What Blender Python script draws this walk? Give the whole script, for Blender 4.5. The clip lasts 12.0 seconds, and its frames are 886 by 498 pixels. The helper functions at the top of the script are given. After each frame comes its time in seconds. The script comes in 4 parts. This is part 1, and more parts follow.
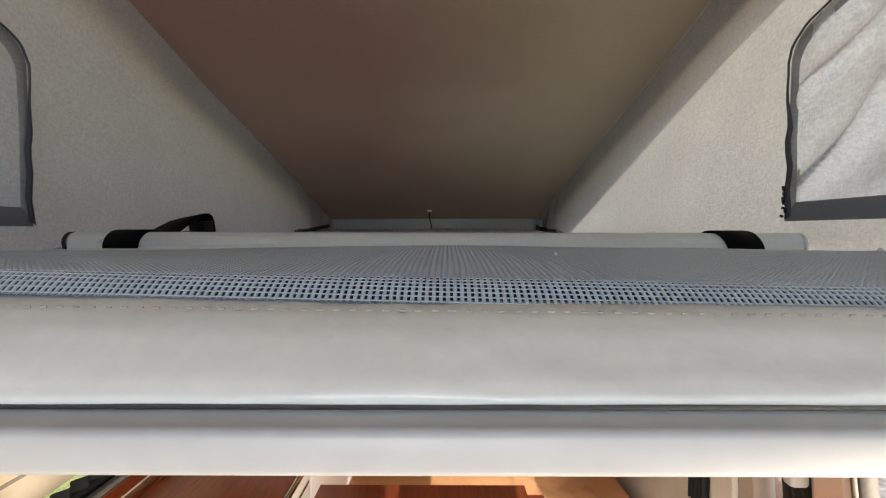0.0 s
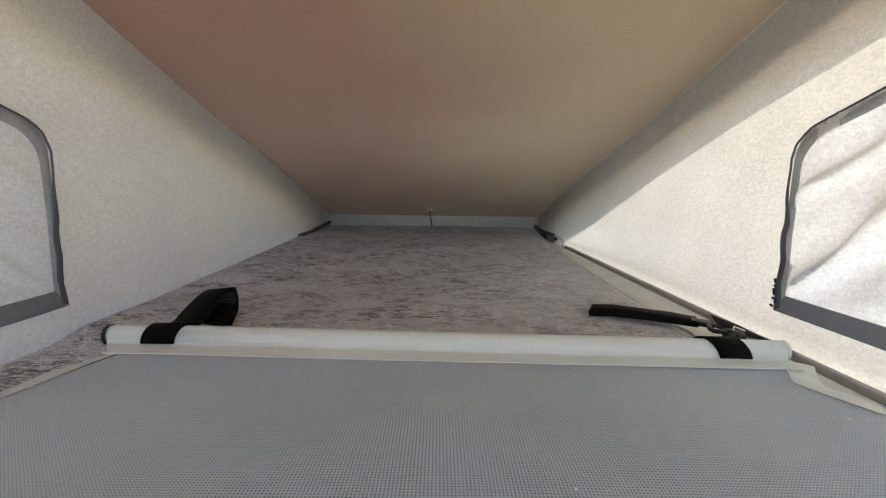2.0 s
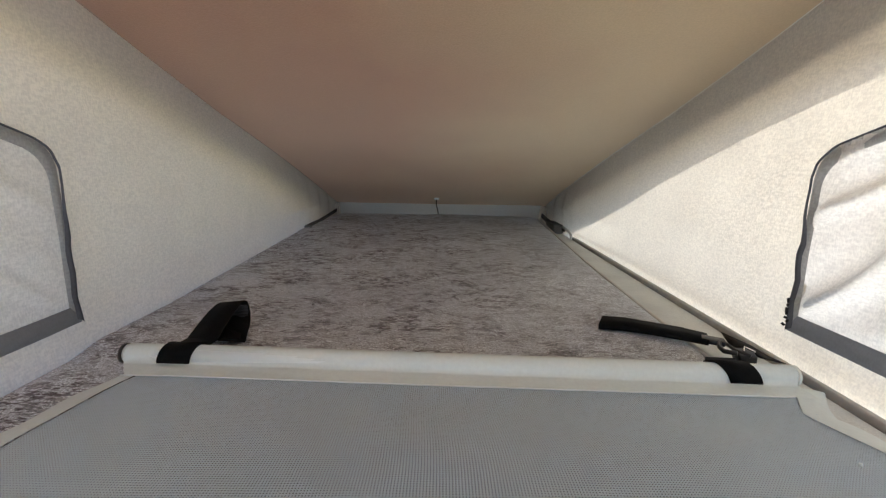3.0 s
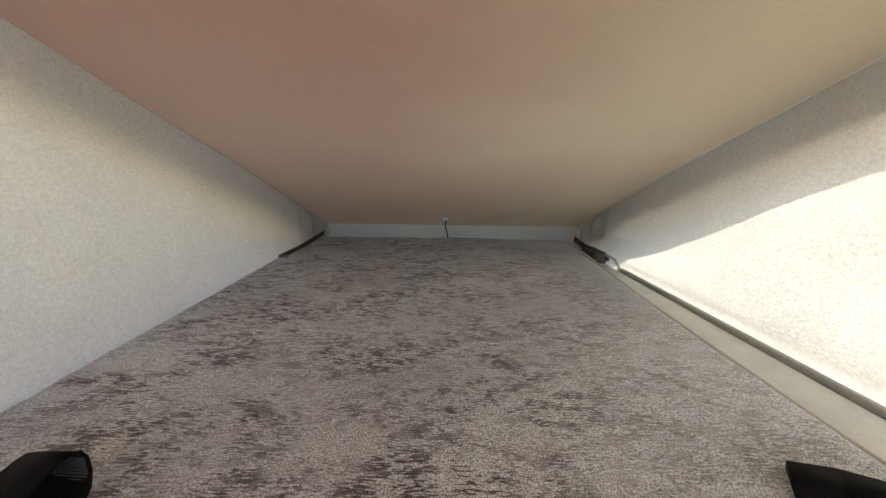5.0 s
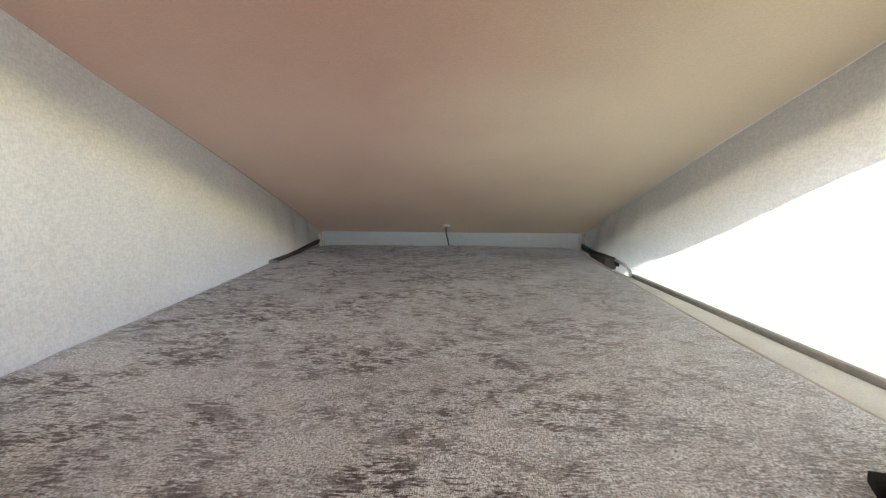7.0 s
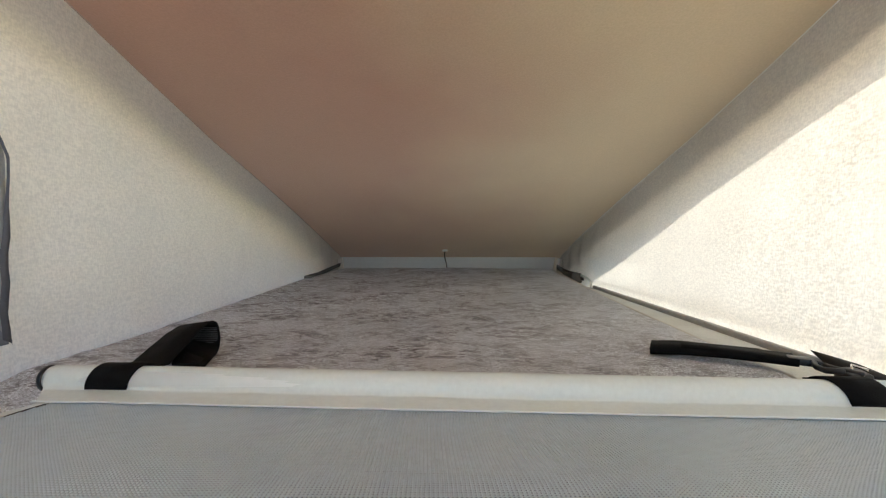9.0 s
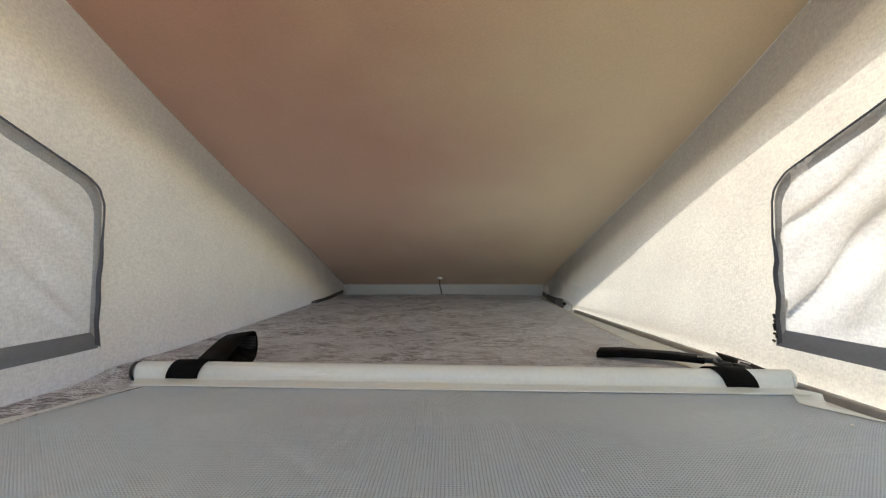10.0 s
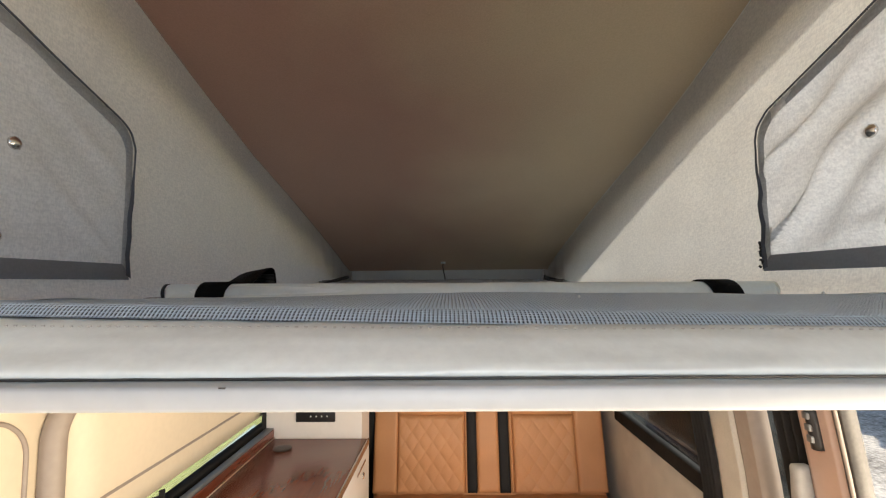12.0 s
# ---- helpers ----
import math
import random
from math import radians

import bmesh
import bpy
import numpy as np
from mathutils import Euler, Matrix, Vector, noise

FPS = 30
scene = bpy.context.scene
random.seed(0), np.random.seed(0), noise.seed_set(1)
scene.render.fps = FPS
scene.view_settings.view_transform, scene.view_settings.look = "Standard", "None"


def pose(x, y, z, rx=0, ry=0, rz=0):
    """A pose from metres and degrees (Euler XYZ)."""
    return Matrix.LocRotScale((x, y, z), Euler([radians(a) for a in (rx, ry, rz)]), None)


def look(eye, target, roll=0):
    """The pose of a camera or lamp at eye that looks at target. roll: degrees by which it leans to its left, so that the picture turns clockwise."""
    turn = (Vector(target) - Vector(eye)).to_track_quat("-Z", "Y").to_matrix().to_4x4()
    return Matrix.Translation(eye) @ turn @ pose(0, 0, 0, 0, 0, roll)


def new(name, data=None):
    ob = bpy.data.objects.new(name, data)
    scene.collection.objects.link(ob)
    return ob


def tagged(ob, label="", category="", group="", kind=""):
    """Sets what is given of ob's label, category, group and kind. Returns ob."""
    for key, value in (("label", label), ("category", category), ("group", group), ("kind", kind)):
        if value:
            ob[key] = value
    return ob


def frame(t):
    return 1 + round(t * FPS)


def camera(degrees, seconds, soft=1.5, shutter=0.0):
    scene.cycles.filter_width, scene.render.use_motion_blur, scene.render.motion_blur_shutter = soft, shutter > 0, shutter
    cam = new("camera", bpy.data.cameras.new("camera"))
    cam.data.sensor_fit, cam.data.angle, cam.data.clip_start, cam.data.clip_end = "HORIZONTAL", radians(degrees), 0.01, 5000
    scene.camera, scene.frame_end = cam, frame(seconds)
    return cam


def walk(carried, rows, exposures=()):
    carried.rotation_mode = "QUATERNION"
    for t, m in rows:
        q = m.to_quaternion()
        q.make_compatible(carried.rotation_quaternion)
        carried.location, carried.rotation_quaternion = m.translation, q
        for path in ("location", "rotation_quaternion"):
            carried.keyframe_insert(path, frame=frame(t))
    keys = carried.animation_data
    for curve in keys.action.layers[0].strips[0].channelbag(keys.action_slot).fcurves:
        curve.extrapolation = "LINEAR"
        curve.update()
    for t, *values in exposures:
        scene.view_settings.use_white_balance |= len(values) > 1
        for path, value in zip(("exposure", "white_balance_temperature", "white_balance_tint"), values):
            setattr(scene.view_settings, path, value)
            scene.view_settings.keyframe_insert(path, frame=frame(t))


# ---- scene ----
cam = camera(91.6, 12.0, soft=1.2)
METRES, EYE, TILT, LEAN, TURN = 1.45, 1.45, 0.0, 0.0, 0.0
PATH = [
    (0, (0.053, 0.107, 1.474), (0.036, 2.106, 1.392), -0.1),
    (0.5, (0.031, 0.116, 1.523), (0.055, 2.112, 1.402), 0.4),
    (1, (0.033, 0.101, 1.577), (0.059, 2.095, 1.418), 0.4),
    (1.5, (0.022, 0.092, 1.624), (0.046, 2.079, 1.4), 0.7),
    (2, (0.02, 0.088, 1.665), (0.038, 2.068, 1.378), 0.8),
    (2.5, (0.016, 0.084, 1.703), (0.033, 2.053, 1.354), 1.0),
    (3, (0.008, 0.102, 1.727), (0.01, 2.061, 1.325), 1.0),
    (3.2, (0.016, 0.127, 1.737), (-0.011, 2.082, 1.32), 0.6),
    (4.8, (-0.025, 0.427, 1.73), (-0.039, 2.391, 1.351), 0.8),
    (5, (-0.023, 0.463, 1.717), (-0.033, 2.434, 1.379), 0.8),
    (5.5, (-0.012, 0.532, 1.698), (-0.04, 2.512, 1.417), 0.8),
    (6, (-0.011, 0.575, 1.677), (-0.052, 2.558, 1.424), 0.6),
    (6.5, (-0.01, 0.576, 1.666), (-0.063, 2.561, 1.432), 0.6),
    (7, (-0.011, 0.527, 1.657), (-0.041, 2.513, 1.419), 0.5),
    (7.5, (-0.016, 0.461, 1.649), (-0.072, 2.447, 1.421), 0.5),
    (7.7, (-0.015, 0.431, 1.643), (-0.05, 2.42, 1.429), 0.4),
    (9.3, (0.007, 0.150, 1.607), (-0.033, 2.150, 1.586), 0.0),
    (9.5, (0.008, 0.116, 1.617), (-0.029, 2.116, 1.608), 0.3),
    (10, (0.02, 0.037, 1.606), (-0.008, 2.034, 1.697), 0.0),
    (10.5, (0.017, -0.012, 1.59), (-0.014, 1.981, 1.761), -0.0),
    (11, (0.014, -0.026, 1.566), (-0.021, 1.962, 1.783), -0.0),
    (11.5, (0.012, -0.019, 1.52), (-0.025, 1.97, 1.728), -0.2),
    (12, (0.009, -0.005, 1.474), (-0.022, 1.989, 1.626), -0.5),
]
EXPOSURES = [(0.0, 0.55, 5950, 11), (1.0, 1.35, 5900, 11), (3.0, 1.45, 6050, 11), (5.0, 1.95, 6150, 9), (6.5, 2.35, 5950, 8), (7.7, 2.4, 5850, 8), (9.5, 1.6, 6150, 9), (10.5, 1.55, 6150, 10), (12.0, 0.7, 6150, 11)]
walk(cam, [(t, look(eye, target, roll)) for t, eye, target, roll in PATH], EXPOSURES)

# ---- world, sun, exposure ----
SUN_EL, SUN_AZ = 45.0, 76.0          # degrees; azimuth from +y towards +x
world = bpy.data.worlds.new("world")
scene.world = world
world.use_nodes = True
wn = world.node_tree
sky = wn.nodes.new("ShaderNodeTexSky")
sky.sky_type = "NISHITA"
sky.sun_disc = False
sky.sun_elevation = radians(SUN_EL)
sky.sun_rotation = radians(SUN_AZ)
bg = wn.nodes["Background"]
bg.inputs["Strength"].default_value = 0.15
wn.links.new(sky.outputs["Color"], bg.inputs["Color"])
sun = new("sun", bpy.data.lights.new("sun", "SUN"))
sun.data.energy = 3.2
sun.data.angle = radians(0.5)
sun.data.color = (1.0, 0.94, 0.84)
sdir = Vector((math.sin(radians(SUN_AZ)) * math.cos(radians(SUN_EL)), math.cos(radians(SUN_AZ)) * math.cos(radians(SUN_EL)), math.sin(radians(SUN_EL))))
sun.matrix_world = look(sdir * 20, (0, 0, 0))



def opening_light(name, at, target, wide, high, watts, color):
    """Area lamp added at an open side of the van to boost daylight."""
    ob = new(name, bpy.data.lights.new(name, "AREA"))
    ob.data.shape, ob.data.size, ob.data.size_y = "RECTANGLE", wide, high
    ob.data.energy, ob.data.color = watts, color
    ob.matrix_world = look(at, target)


# added fill lamps: a warm one for the interior, a pale one for the lip
opening_light("door_daylight", (0.95, 0.25, 0.80), (-0.6, 0.5, 0.85), 1.2, 1.0, 26, (1.0, 0.80, 0.54))
opening_light("windscreen_daylight", (0.0, -1.68, 1.12), (0.0, 0.3, 1.42), 1.45, 0.45, 10, (0.96, 0.98, 1.0))

# ---- materials ----
def mat(name, color, rough=0.6, metal=0.0, var=0.12, scale=6.0, fine=60.0, bump=0.15, spec=0.5, bumpdist=0.002, stretch=(1, 1, 1), sheen=0.0, second=None, coat=0.0):
    """A surface with a broad stain, a fine grain and a relief."""
    m = bpy.data.materials.new(name)
    m.use_nodes = True
    nt = m.node_tree
    N, L = nt.nodes, nt.links
    b = N["Principled BSDF"]
    tc = N.new("ShaderNodeTexCoord")
    mp = N.new("ShaderNodeMapping")
    mp.inputs["Scale"].default_value = stretch
    L.new(tc.outputs["Object"], mp.inputs["Vector"])
    n1, n2 = N.new("ShaderNodeTexNoise"), N.new("ShaderNodeTexNoise")
    n1.inputs["Scale"].default_value, n1.inputs["Detail"].default_value = scale, 4
    n2.inputs["Scale"].default_value, n2.inputs["Detail"].default_value = fine, 3
    L.new(mp.outputs["Vector"], n1.inputs["Vector"])
    L.new(mp.outputs["Vector"], n2.inputs["Vector"])
    mx = N.new("ShaderNodeMath")
    mx.operation = "ADD"
    L.new(n1.outputs["Fac"], mx.inputs[0])
    L.new(n2.outputs["Fac"], mx.inputs[1])
    rp = N.new("ShaderNodeValToRGB")
    rp.color_ramp.elements[0].position, rp.color_ramp.elements[1].position = 0.35, 0.65
    hf = N.new("ShaderNodeMath")
    hf.operation = "MULTIPLY"
    hf.inputs[1].default_value = 0.5
    L.new(mx.outputs[0], hf.inputs[0])
    L.new(hf.outputs[0], rp.inputs["Fac"])
    c2 = second or [c * (1 - var) for c in color]
    c1 = [min(1, c * (1 + var * 0.5)) for c in color]
    rp.color_ramp.elements[0].color = (*c2, 1)
    rp.color_ramp.elements[1].color = (*c1, 1)
    L.new(rp.outputs["Color"], b.inputs["Base Color"])
    b.inputs["Roughness"].default_value = rough
    b.inputs["Metallic"].default_value = metal
    b.inputs["Specular IOR Level"].default_value = spec
    b.inputs["Sheen Weight"].default_value = sheen
    b.inputs["Coat Weight"].default_value = coat
    b.inputs["Coat Roughness"].default_value = 0.15
    if bump:
        bp = N.new("ShaderNodeBump")
        bp.inputs["Strength"].default_value, bp.inputs["Distance"].default_value = bump, bumpdist
        L.new(n2.outputs["Fac"], bp.inputs["Height"])
        L.new(bp.outputs["Normal"], b.inputs["Normal"])
    return m


def canvas(name, color, trans, share, weave=1.0):
    """Woven tent cloth: part of the light goes through it."""
    m = bpy.data.materials.new(name)
    m.use_nodes = True
    nt = m.node_tree
    N, L = nt.nodes, nt.links
    N.remove(N["Principled BSDF"])
    out = N["Material Output"]
    tc = N.new("ShaderNodeTexCoord")
    mp = N.new("ShaderNodeMapping")
    mp.inputs["Scale"].default_value = (1, 0.35, 1)
    L.new(tc.outputs["Object"], mp.inputs["Vector"])
    slub = N.new("ShaderNodeTexNoise")
    slub.inputs["Scale"].default_value, slub.inputs["Detail"].default_value = 300, 3
    L.new(mp.outputs["Vector"], slub.inputs["Vector"])
    mp2 = N.new("ShaderNodeMapping")
    mp2.inputs["Scale"].default_value = (1, 1, 0.4)
    L.new(tc.outputs["Object"], mp2.inputs["Vector"])
    slub2 = N.new("ShaderNodeTexNoise")
    slub2.inputs["Scale"].default_value, slub2.inputs["Detail"].default_value = 420, 2
    L.new(mp2.outputs["Vector"], slub2.inputs["Vector"])
    broad = N.new("ShaderNodeTexNoise")
    broad.inputs["Scale"].default_value, broad.inputs["Detail"].default_value = 9, 5
    L.new(tc.outputs["Object"], broad.inputs["Vector"])
    add = N.new("ShaderNodeMath")
    add.operation = "ADD"
    L.new(slub.outputs["Fac"], add.inputs[0])
    L.new(slub2.outputs["Fac"], add.inputs[1])
    rp = N.new("ShaderNodeMapRange")
    rp.inputs["From Min"].default_value, rp.inputs["From Max"].default_value = 0.78, 1.22
    rp.inputs["To Min"].default_value, rp.inputs["To Max"].default_value = 1 - 0.13 * weave, 1 + 0.11 * weave
    L.new(add.outputs[0], rp.inputs["Value"])
    rb = N.new("ShaderNodeMapRange")
    rb.inputs["From Min"].default_value, rb.inputs["From Max"].default_value = 0.3, 0.7
    rb.inputs["To Min"].default_value, rb.inputs["To Max"].default_value = 0.95, 1.02
    L.new(broad.outputs["Fac"], rb.inputs["Value"])
    ml = N.new("ShaderNodeMath")
    ml.operation = "MULTIPLY"
    L.new(rp.outputs[0], ml.inputs[0])
    L.new(rb.outputs[0], ml.inputs[1])
    shade = []
    for c, swing in ((color, 0.15), (trans, 2.2)):
        vm = N.new("ShaderNodeVectorMath")
        vm.operation = "SCALE"
        vm.inputs[0].default_value = c
        sw = N.new("ShaderNodeMath")
        sw.operation = "MULTIPLY_ADD"
        sw.inputs[1].default_value, sw.inputs[2].default_value = swing, 1 - swing
        L.new(ml.outputs[0], sw.inputs[0])
        L.new(sw.outputs[0], vm.inputs["Scale"])
        shade.append(vm)
    bp = N.new("ShaderNodeBump")
    bp.inputs["Strength"].default_value, bp.inputs["Distance"].default_value = 0.25, 0.001
    L.new(add.outputs[0], bp.inputs["Height"])
    d, t = N.new("ShaderNodeBsdfDiffuse"), N.new("ShaderNodeBsdfTranslucent")
    L.new(shade[0].outputs[0], d.inputs["Color"])
    L.new(shade[1].outputs[0], t.inputs["Color"])
    L.new(bp.outputs["Normal"], d.inputs["Normal"])
    mix = N.new("ShaderNodeMixShader")
    mix.inputs[0].default_value = share
    L.new(d.outputs[0], mix.inputs[1])
    L.new(t.outputs[0], mix.inputs[2])
    L.new(mix.outputs[0], out.inputs["Surface"])
    return m


def plush_material():
    """Crushed velvet: short dark streaks in a pale taupe pile."""
    m = bpy.data.materials.new("crushed_velvet")
    m.use_nodes = True
    nt = m.node_tree
    N, L = nt.nodes, nt.links
    b = N["Principled BSDF"]
    tc = N.new("ShaderNodeTexCoord")

    def noise_of(scale, stretch, detail=4, distort=0.0, rough=0.5):
        mp = N.new("ShaderNodeMapping")
        mp.inputs["Scale"].default_value = stretch
        L.new(tc.outputs["Object"], mp.inputs["Vector"])
        n = N.new("ShaderNodeTexNoise")
        n.inputs["Scale"].default_value, n.inputs["Detail"].default_value, n.inputs["Distortion"].default_value = scale, detail, distort
        L.new(mp.outputs["Vector"], n.inputs["Vector"])
        n.inputs["Roughness"].default_value = rough
        return n.outputs["Fac"]

    def ramp(src, lo, hi, a=0.0, z=1.0):
        r = N.new("ShaderNodeMapRange")
        r.inputs["From Min"].default_value, r.inputs["From Max"].default_value = lo, hi
        r.inputs["To Min"].default_value, r.inputs["To Max"].default_value = a, z
        L.new(src, r.inputs["Value"])
        return r.outputs[0]

    def op(kind, a, c):
        o = N.new("ShaderNodeMath")
        o.operation = kind
        for k, v in ((0, a), (1, c)):
            if isinstance(v, (int, float)):
                o.inputs[k].default_value = v
            else:
                L.new(v, o.inputs[k])
        return o.outputs[0]

    field = op("ADD", op("MULTIPLY", noise_of(54, (0.7, 1.15, 1), 9, 0.4, 0.68), 0.56), op("MULTIPLY", noise_of(240, (0.45, 1.8, 1), 3), 0.44))
    streak = ramp(field, 0.476, 0.530)
    patch = ramp(noise_of(9, (1, 1.1, 1), 6, 0.6, 0.62), 0.38, 0.58, 0.14, 1.0)
    sep = N.new("ShaderNodeSeparateXYZ")
    L.new(tc.outputs["Object"], sep.inputs[0])
    dark = op("MULTIPLY", op("MULTIPLY", streak, patch), ramp(sep.outputs["X"], 0.02, 0.40, 1.0, 0.45))
    pile_x = noise_of(760, (0.45, 1.5, 1), 3)
    pile_y = noise_of(700, (1.5, 0.45, 1), 3)
    broad = ramp(noise_of(3.2, (1, 1, 1), 3), 0.35, 0.65)
    mix1 = N.new("ShaderNodeMix")
    mix1.data_type = "RGBA"
    mix1.inputs["A"].default_value, mix1.inputs["B"].default_value = (0.54, 0.555, 0.585, 1), (0.71, 0.74, 0.775, 1)
    L.new(broad, mix1.inputs["Factor"])
    mix2 = N.new("ShaderNodeMix")
    mix2.data_type = "RGBA"
    mix2.inputs["B"].default_value = (0.08, 0.055, 0.058, 1)
    L.new(mix1.outputs["Result"], mix2.inputs["A"])
    L.new(dark, mix2.inputs["Factor"])
    pile = op("ADD", pile_x, pile_y)
    vm = N.new("ShaderNodeVectorMath")
    vm.operation = "SCALE"
    L.new(mix2.outputs["Result"], vm.inputs[0])
    L.new(ramp(pile, 0.80, 1.20, 0.32, 1.68), vm.inputs["Scale"])
    L.new(vm.outputs[0], b.inputs["Base Color"])
    b.inputs["Roughness"].default_value = 0.6
    b.inputs["Specular IOR Level"].default_value = 0.25
    b.inputs["Sheen Weight"].default_value = 0.45
    b.inputs["Sheen Tint"].default_value = (0.85, 0.9, 1.0, 1)
    b.inputs["Sheen Roughness"].default_value = 0.4
    height = op("ADD", pile, op("MULTIPLY", dark, -1.2))
    bp = N.new("ShaderNodeBump")
    bp.inputs["Strength"].default_value, bp.inputs["Distance"].default_value = 0.5, 0.0025
    L.new(height, bp.inputs["Height"])
    L.new(bp.outputs["Normal"], b.inputs["Normal"])
    return m


def side_lit_liner(name, color, rough, **kw):
    """Brushed cloth with side light painted in, dim russet to bright olive along x."""
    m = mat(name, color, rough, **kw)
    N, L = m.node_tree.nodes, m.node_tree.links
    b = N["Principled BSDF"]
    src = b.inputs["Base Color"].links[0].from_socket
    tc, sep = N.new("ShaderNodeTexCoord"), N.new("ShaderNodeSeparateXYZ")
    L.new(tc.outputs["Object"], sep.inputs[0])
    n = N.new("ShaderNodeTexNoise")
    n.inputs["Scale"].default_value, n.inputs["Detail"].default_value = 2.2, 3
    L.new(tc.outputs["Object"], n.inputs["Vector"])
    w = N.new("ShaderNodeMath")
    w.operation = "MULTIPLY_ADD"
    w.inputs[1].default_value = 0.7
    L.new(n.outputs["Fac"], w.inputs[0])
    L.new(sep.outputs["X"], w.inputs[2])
    # light's cast put into the base colour: dim red west, brighter olive east
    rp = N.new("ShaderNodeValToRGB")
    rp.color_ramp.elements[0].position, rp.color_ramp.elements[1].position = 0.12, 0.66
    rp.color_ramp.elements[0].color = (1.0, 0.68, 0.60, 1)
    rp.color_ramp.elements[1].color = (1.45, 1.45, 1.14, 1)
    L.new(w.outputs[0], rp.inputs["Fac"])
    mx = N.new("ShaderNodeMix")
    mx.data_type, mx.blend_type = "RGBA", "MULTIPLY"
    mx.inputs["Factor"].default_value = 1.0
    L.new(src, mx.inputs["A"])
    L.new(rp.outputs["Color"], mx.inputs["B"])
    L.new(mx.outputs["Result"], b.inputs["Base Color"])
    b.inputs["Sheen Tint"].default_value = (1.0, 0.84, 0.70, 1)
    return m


M_CANVAS = canvas("tent_canvas", (0.84, 0.83, 0.805), (0.60, 0.555, 0.455), 0.36, 1.0)
M_FLAP = canvas("window_flap_canvas", (0.74, 0.75, 0.76), (0.56, 0.53, 0.465), 0.36, 1.1)
M_TAPE = canvas("grey_tape", (0.30, 0.32, 0.36), (0.10, 0.11, 0.13), 0.3, 0.8)
M_ZIP = canvas("slate_zip_tape", (0.13, 0.14, 0.165), (0.08, 0.085, 0.10), 0.25, 0.8)
M_NETTAPE = canvas("grey_net_tape", (0.42, 0.44, 0.46), (0.42, 0.43, 0.44), 0.4, 0.8)
M_ROOFLINER = side_lit_liner("headliner_fabric", (0.37, 0.31, 0.265), 0.6, var=0.12, scale=3, fine=300, bump=0.3, spec=0.3, bumpdist=0.001, sheen=0.9)
M_PLUSH = plush_material()
M_VINYL = mat("white_vinyl", (0.84, 0.88, 0.84), 0.24, var=0.05, scale=5, fine=160, bump=0.12, bumpdist=0.001)
M_BOARD = mat("pale_grey_laminate", (0.54, 0.57, 0.585), 0.35, var=0.05, scale=3, fine=90, bump=0.05)
M_MESHCORD = mat("pvc_mesh_cord", (0.49, 0.59, 0.68), 0.36, var=0.08, scale=4, fine=120, bump=0.1)
M_HEM = mat("hem_vinyl", (0.72, 0.79, 0.79), 0.38, var=0.06, scale=8, fine=200, bump=0.06)
M_TUBE = mat("white_powder_coat", (0.82, 0.88, 0.89), 0.28, var=0.04, scale=5, fine=90, bump=0.03)
M_BLACK = mat("black_plastic", (0.018, 0.018, 0.02), 0.4, var=0.3, scale=20, fine=200, bump=0.1)
M_WEB = mat("black_webbing", (0.006, 0.006, 0.0065), 0.7, var=0.5, scale=60, fine=500, bump=0.7, stretch=(1, 1, 3), bumpdist=0.001, spec=0.1)
M_EDGEWEB = mat("lighter_webbing", (0.05, 0.05, 0.055), 0.5, var=0.3, fine=300, bump=0.3)
M_PIPING = mat("cream_piping", (0.72, 0.70, 0.66), 0.6, var=0.1, fine=300, bump=0.3)
M_CHROME = mat("nickel", (0.75, 0.72, 0.68), 0.2, 1.0, var=0.1, bump=0.0)
M_GREYMETAL = mat("grey_hinge_metal", (0.22, 0.23, 0.24), 0.45, 0.6, var=0.2, bump=0.05)
M_CARPET = mat("pale_lining_carpet", (0.76, 0.78, 0.76), 0.95, var=0.15, scale=12, fine=420, bump=0.5, spec=0.1)
M_HOLESHADE = mat("net_hole_shade", (0.05, 0.052, 0.058), 0.9, var=0.2, fine=300, bump=0.2)
M_SEAL = mat("black_window_seal", (0.02, 0.02, 0.02), 0.9, var=0.2, bump=0.1, spec=0.15)
M_EDGETRIM = mat("grey_edge_trim", (0.42, 0.41, 0.39), 0.6, var=0.15, bump=0.1)
M_RUBBER = mat("dark_rubber_trim", (0.10, 0.095, 0.09), 0.6, var=0.2, scale=10, fine=150, bump=0.1)
M_LINING = mat("van_lining_carpet", (0.60, 0.57, 0.51), 0.95, var=0.15, scale=10, fine=380, bump=0.4, spec=0.1)
M_CREAM = mat("cream_panel", (0.84, 0.74, 0.58), 0.5, var=0.04, scale=2, fine=60, bump=0.04)
M_TRIMGREY = mat("taupe_trim", (0.36, 0.31, 0.27), 0.55, var=0.08, bump=0.1)
M_WHITEPANEL = mat("white_furniture_board", (0.80, 0.76, 0.72), 0.4, var=0.03, bump=0.03)
M_WOOD = mat("cherry_laminate", (0.17, 0.036, 0.011), 0.25, var=0.3, scale=3, fine=24, bump=0.03, stretch=(7, 0.7, 7))
M_TAN = mat("tan_leather", (0.60, 0.30, 0.13), 0.5, var=0.10, scale=6, fine=380, bump=0.3, bumpdist=0.001)
M_BLACKLEATHER = mat("black_leather", (0.015, 0.015, 0.016), 0.6, var=0.2, fine=380, bump=0.3, spec=0.25)
M_CURTAIN = mat("black_curtain_cloth", (0.015, 0.015, 0.016), 0.85, var=0.3, fine=300, bump=0.3)
M_PAINT = mat("rose_beige_paint", (0.50, 0.36, 0.30), 0.25, var=0.03, bump=0.0, coat=0.5)
M_BODY = mat("body_paint", (0.34, 0.10, 0.07), 0.3, var=0.03, bump=0.0, coat=0.6)
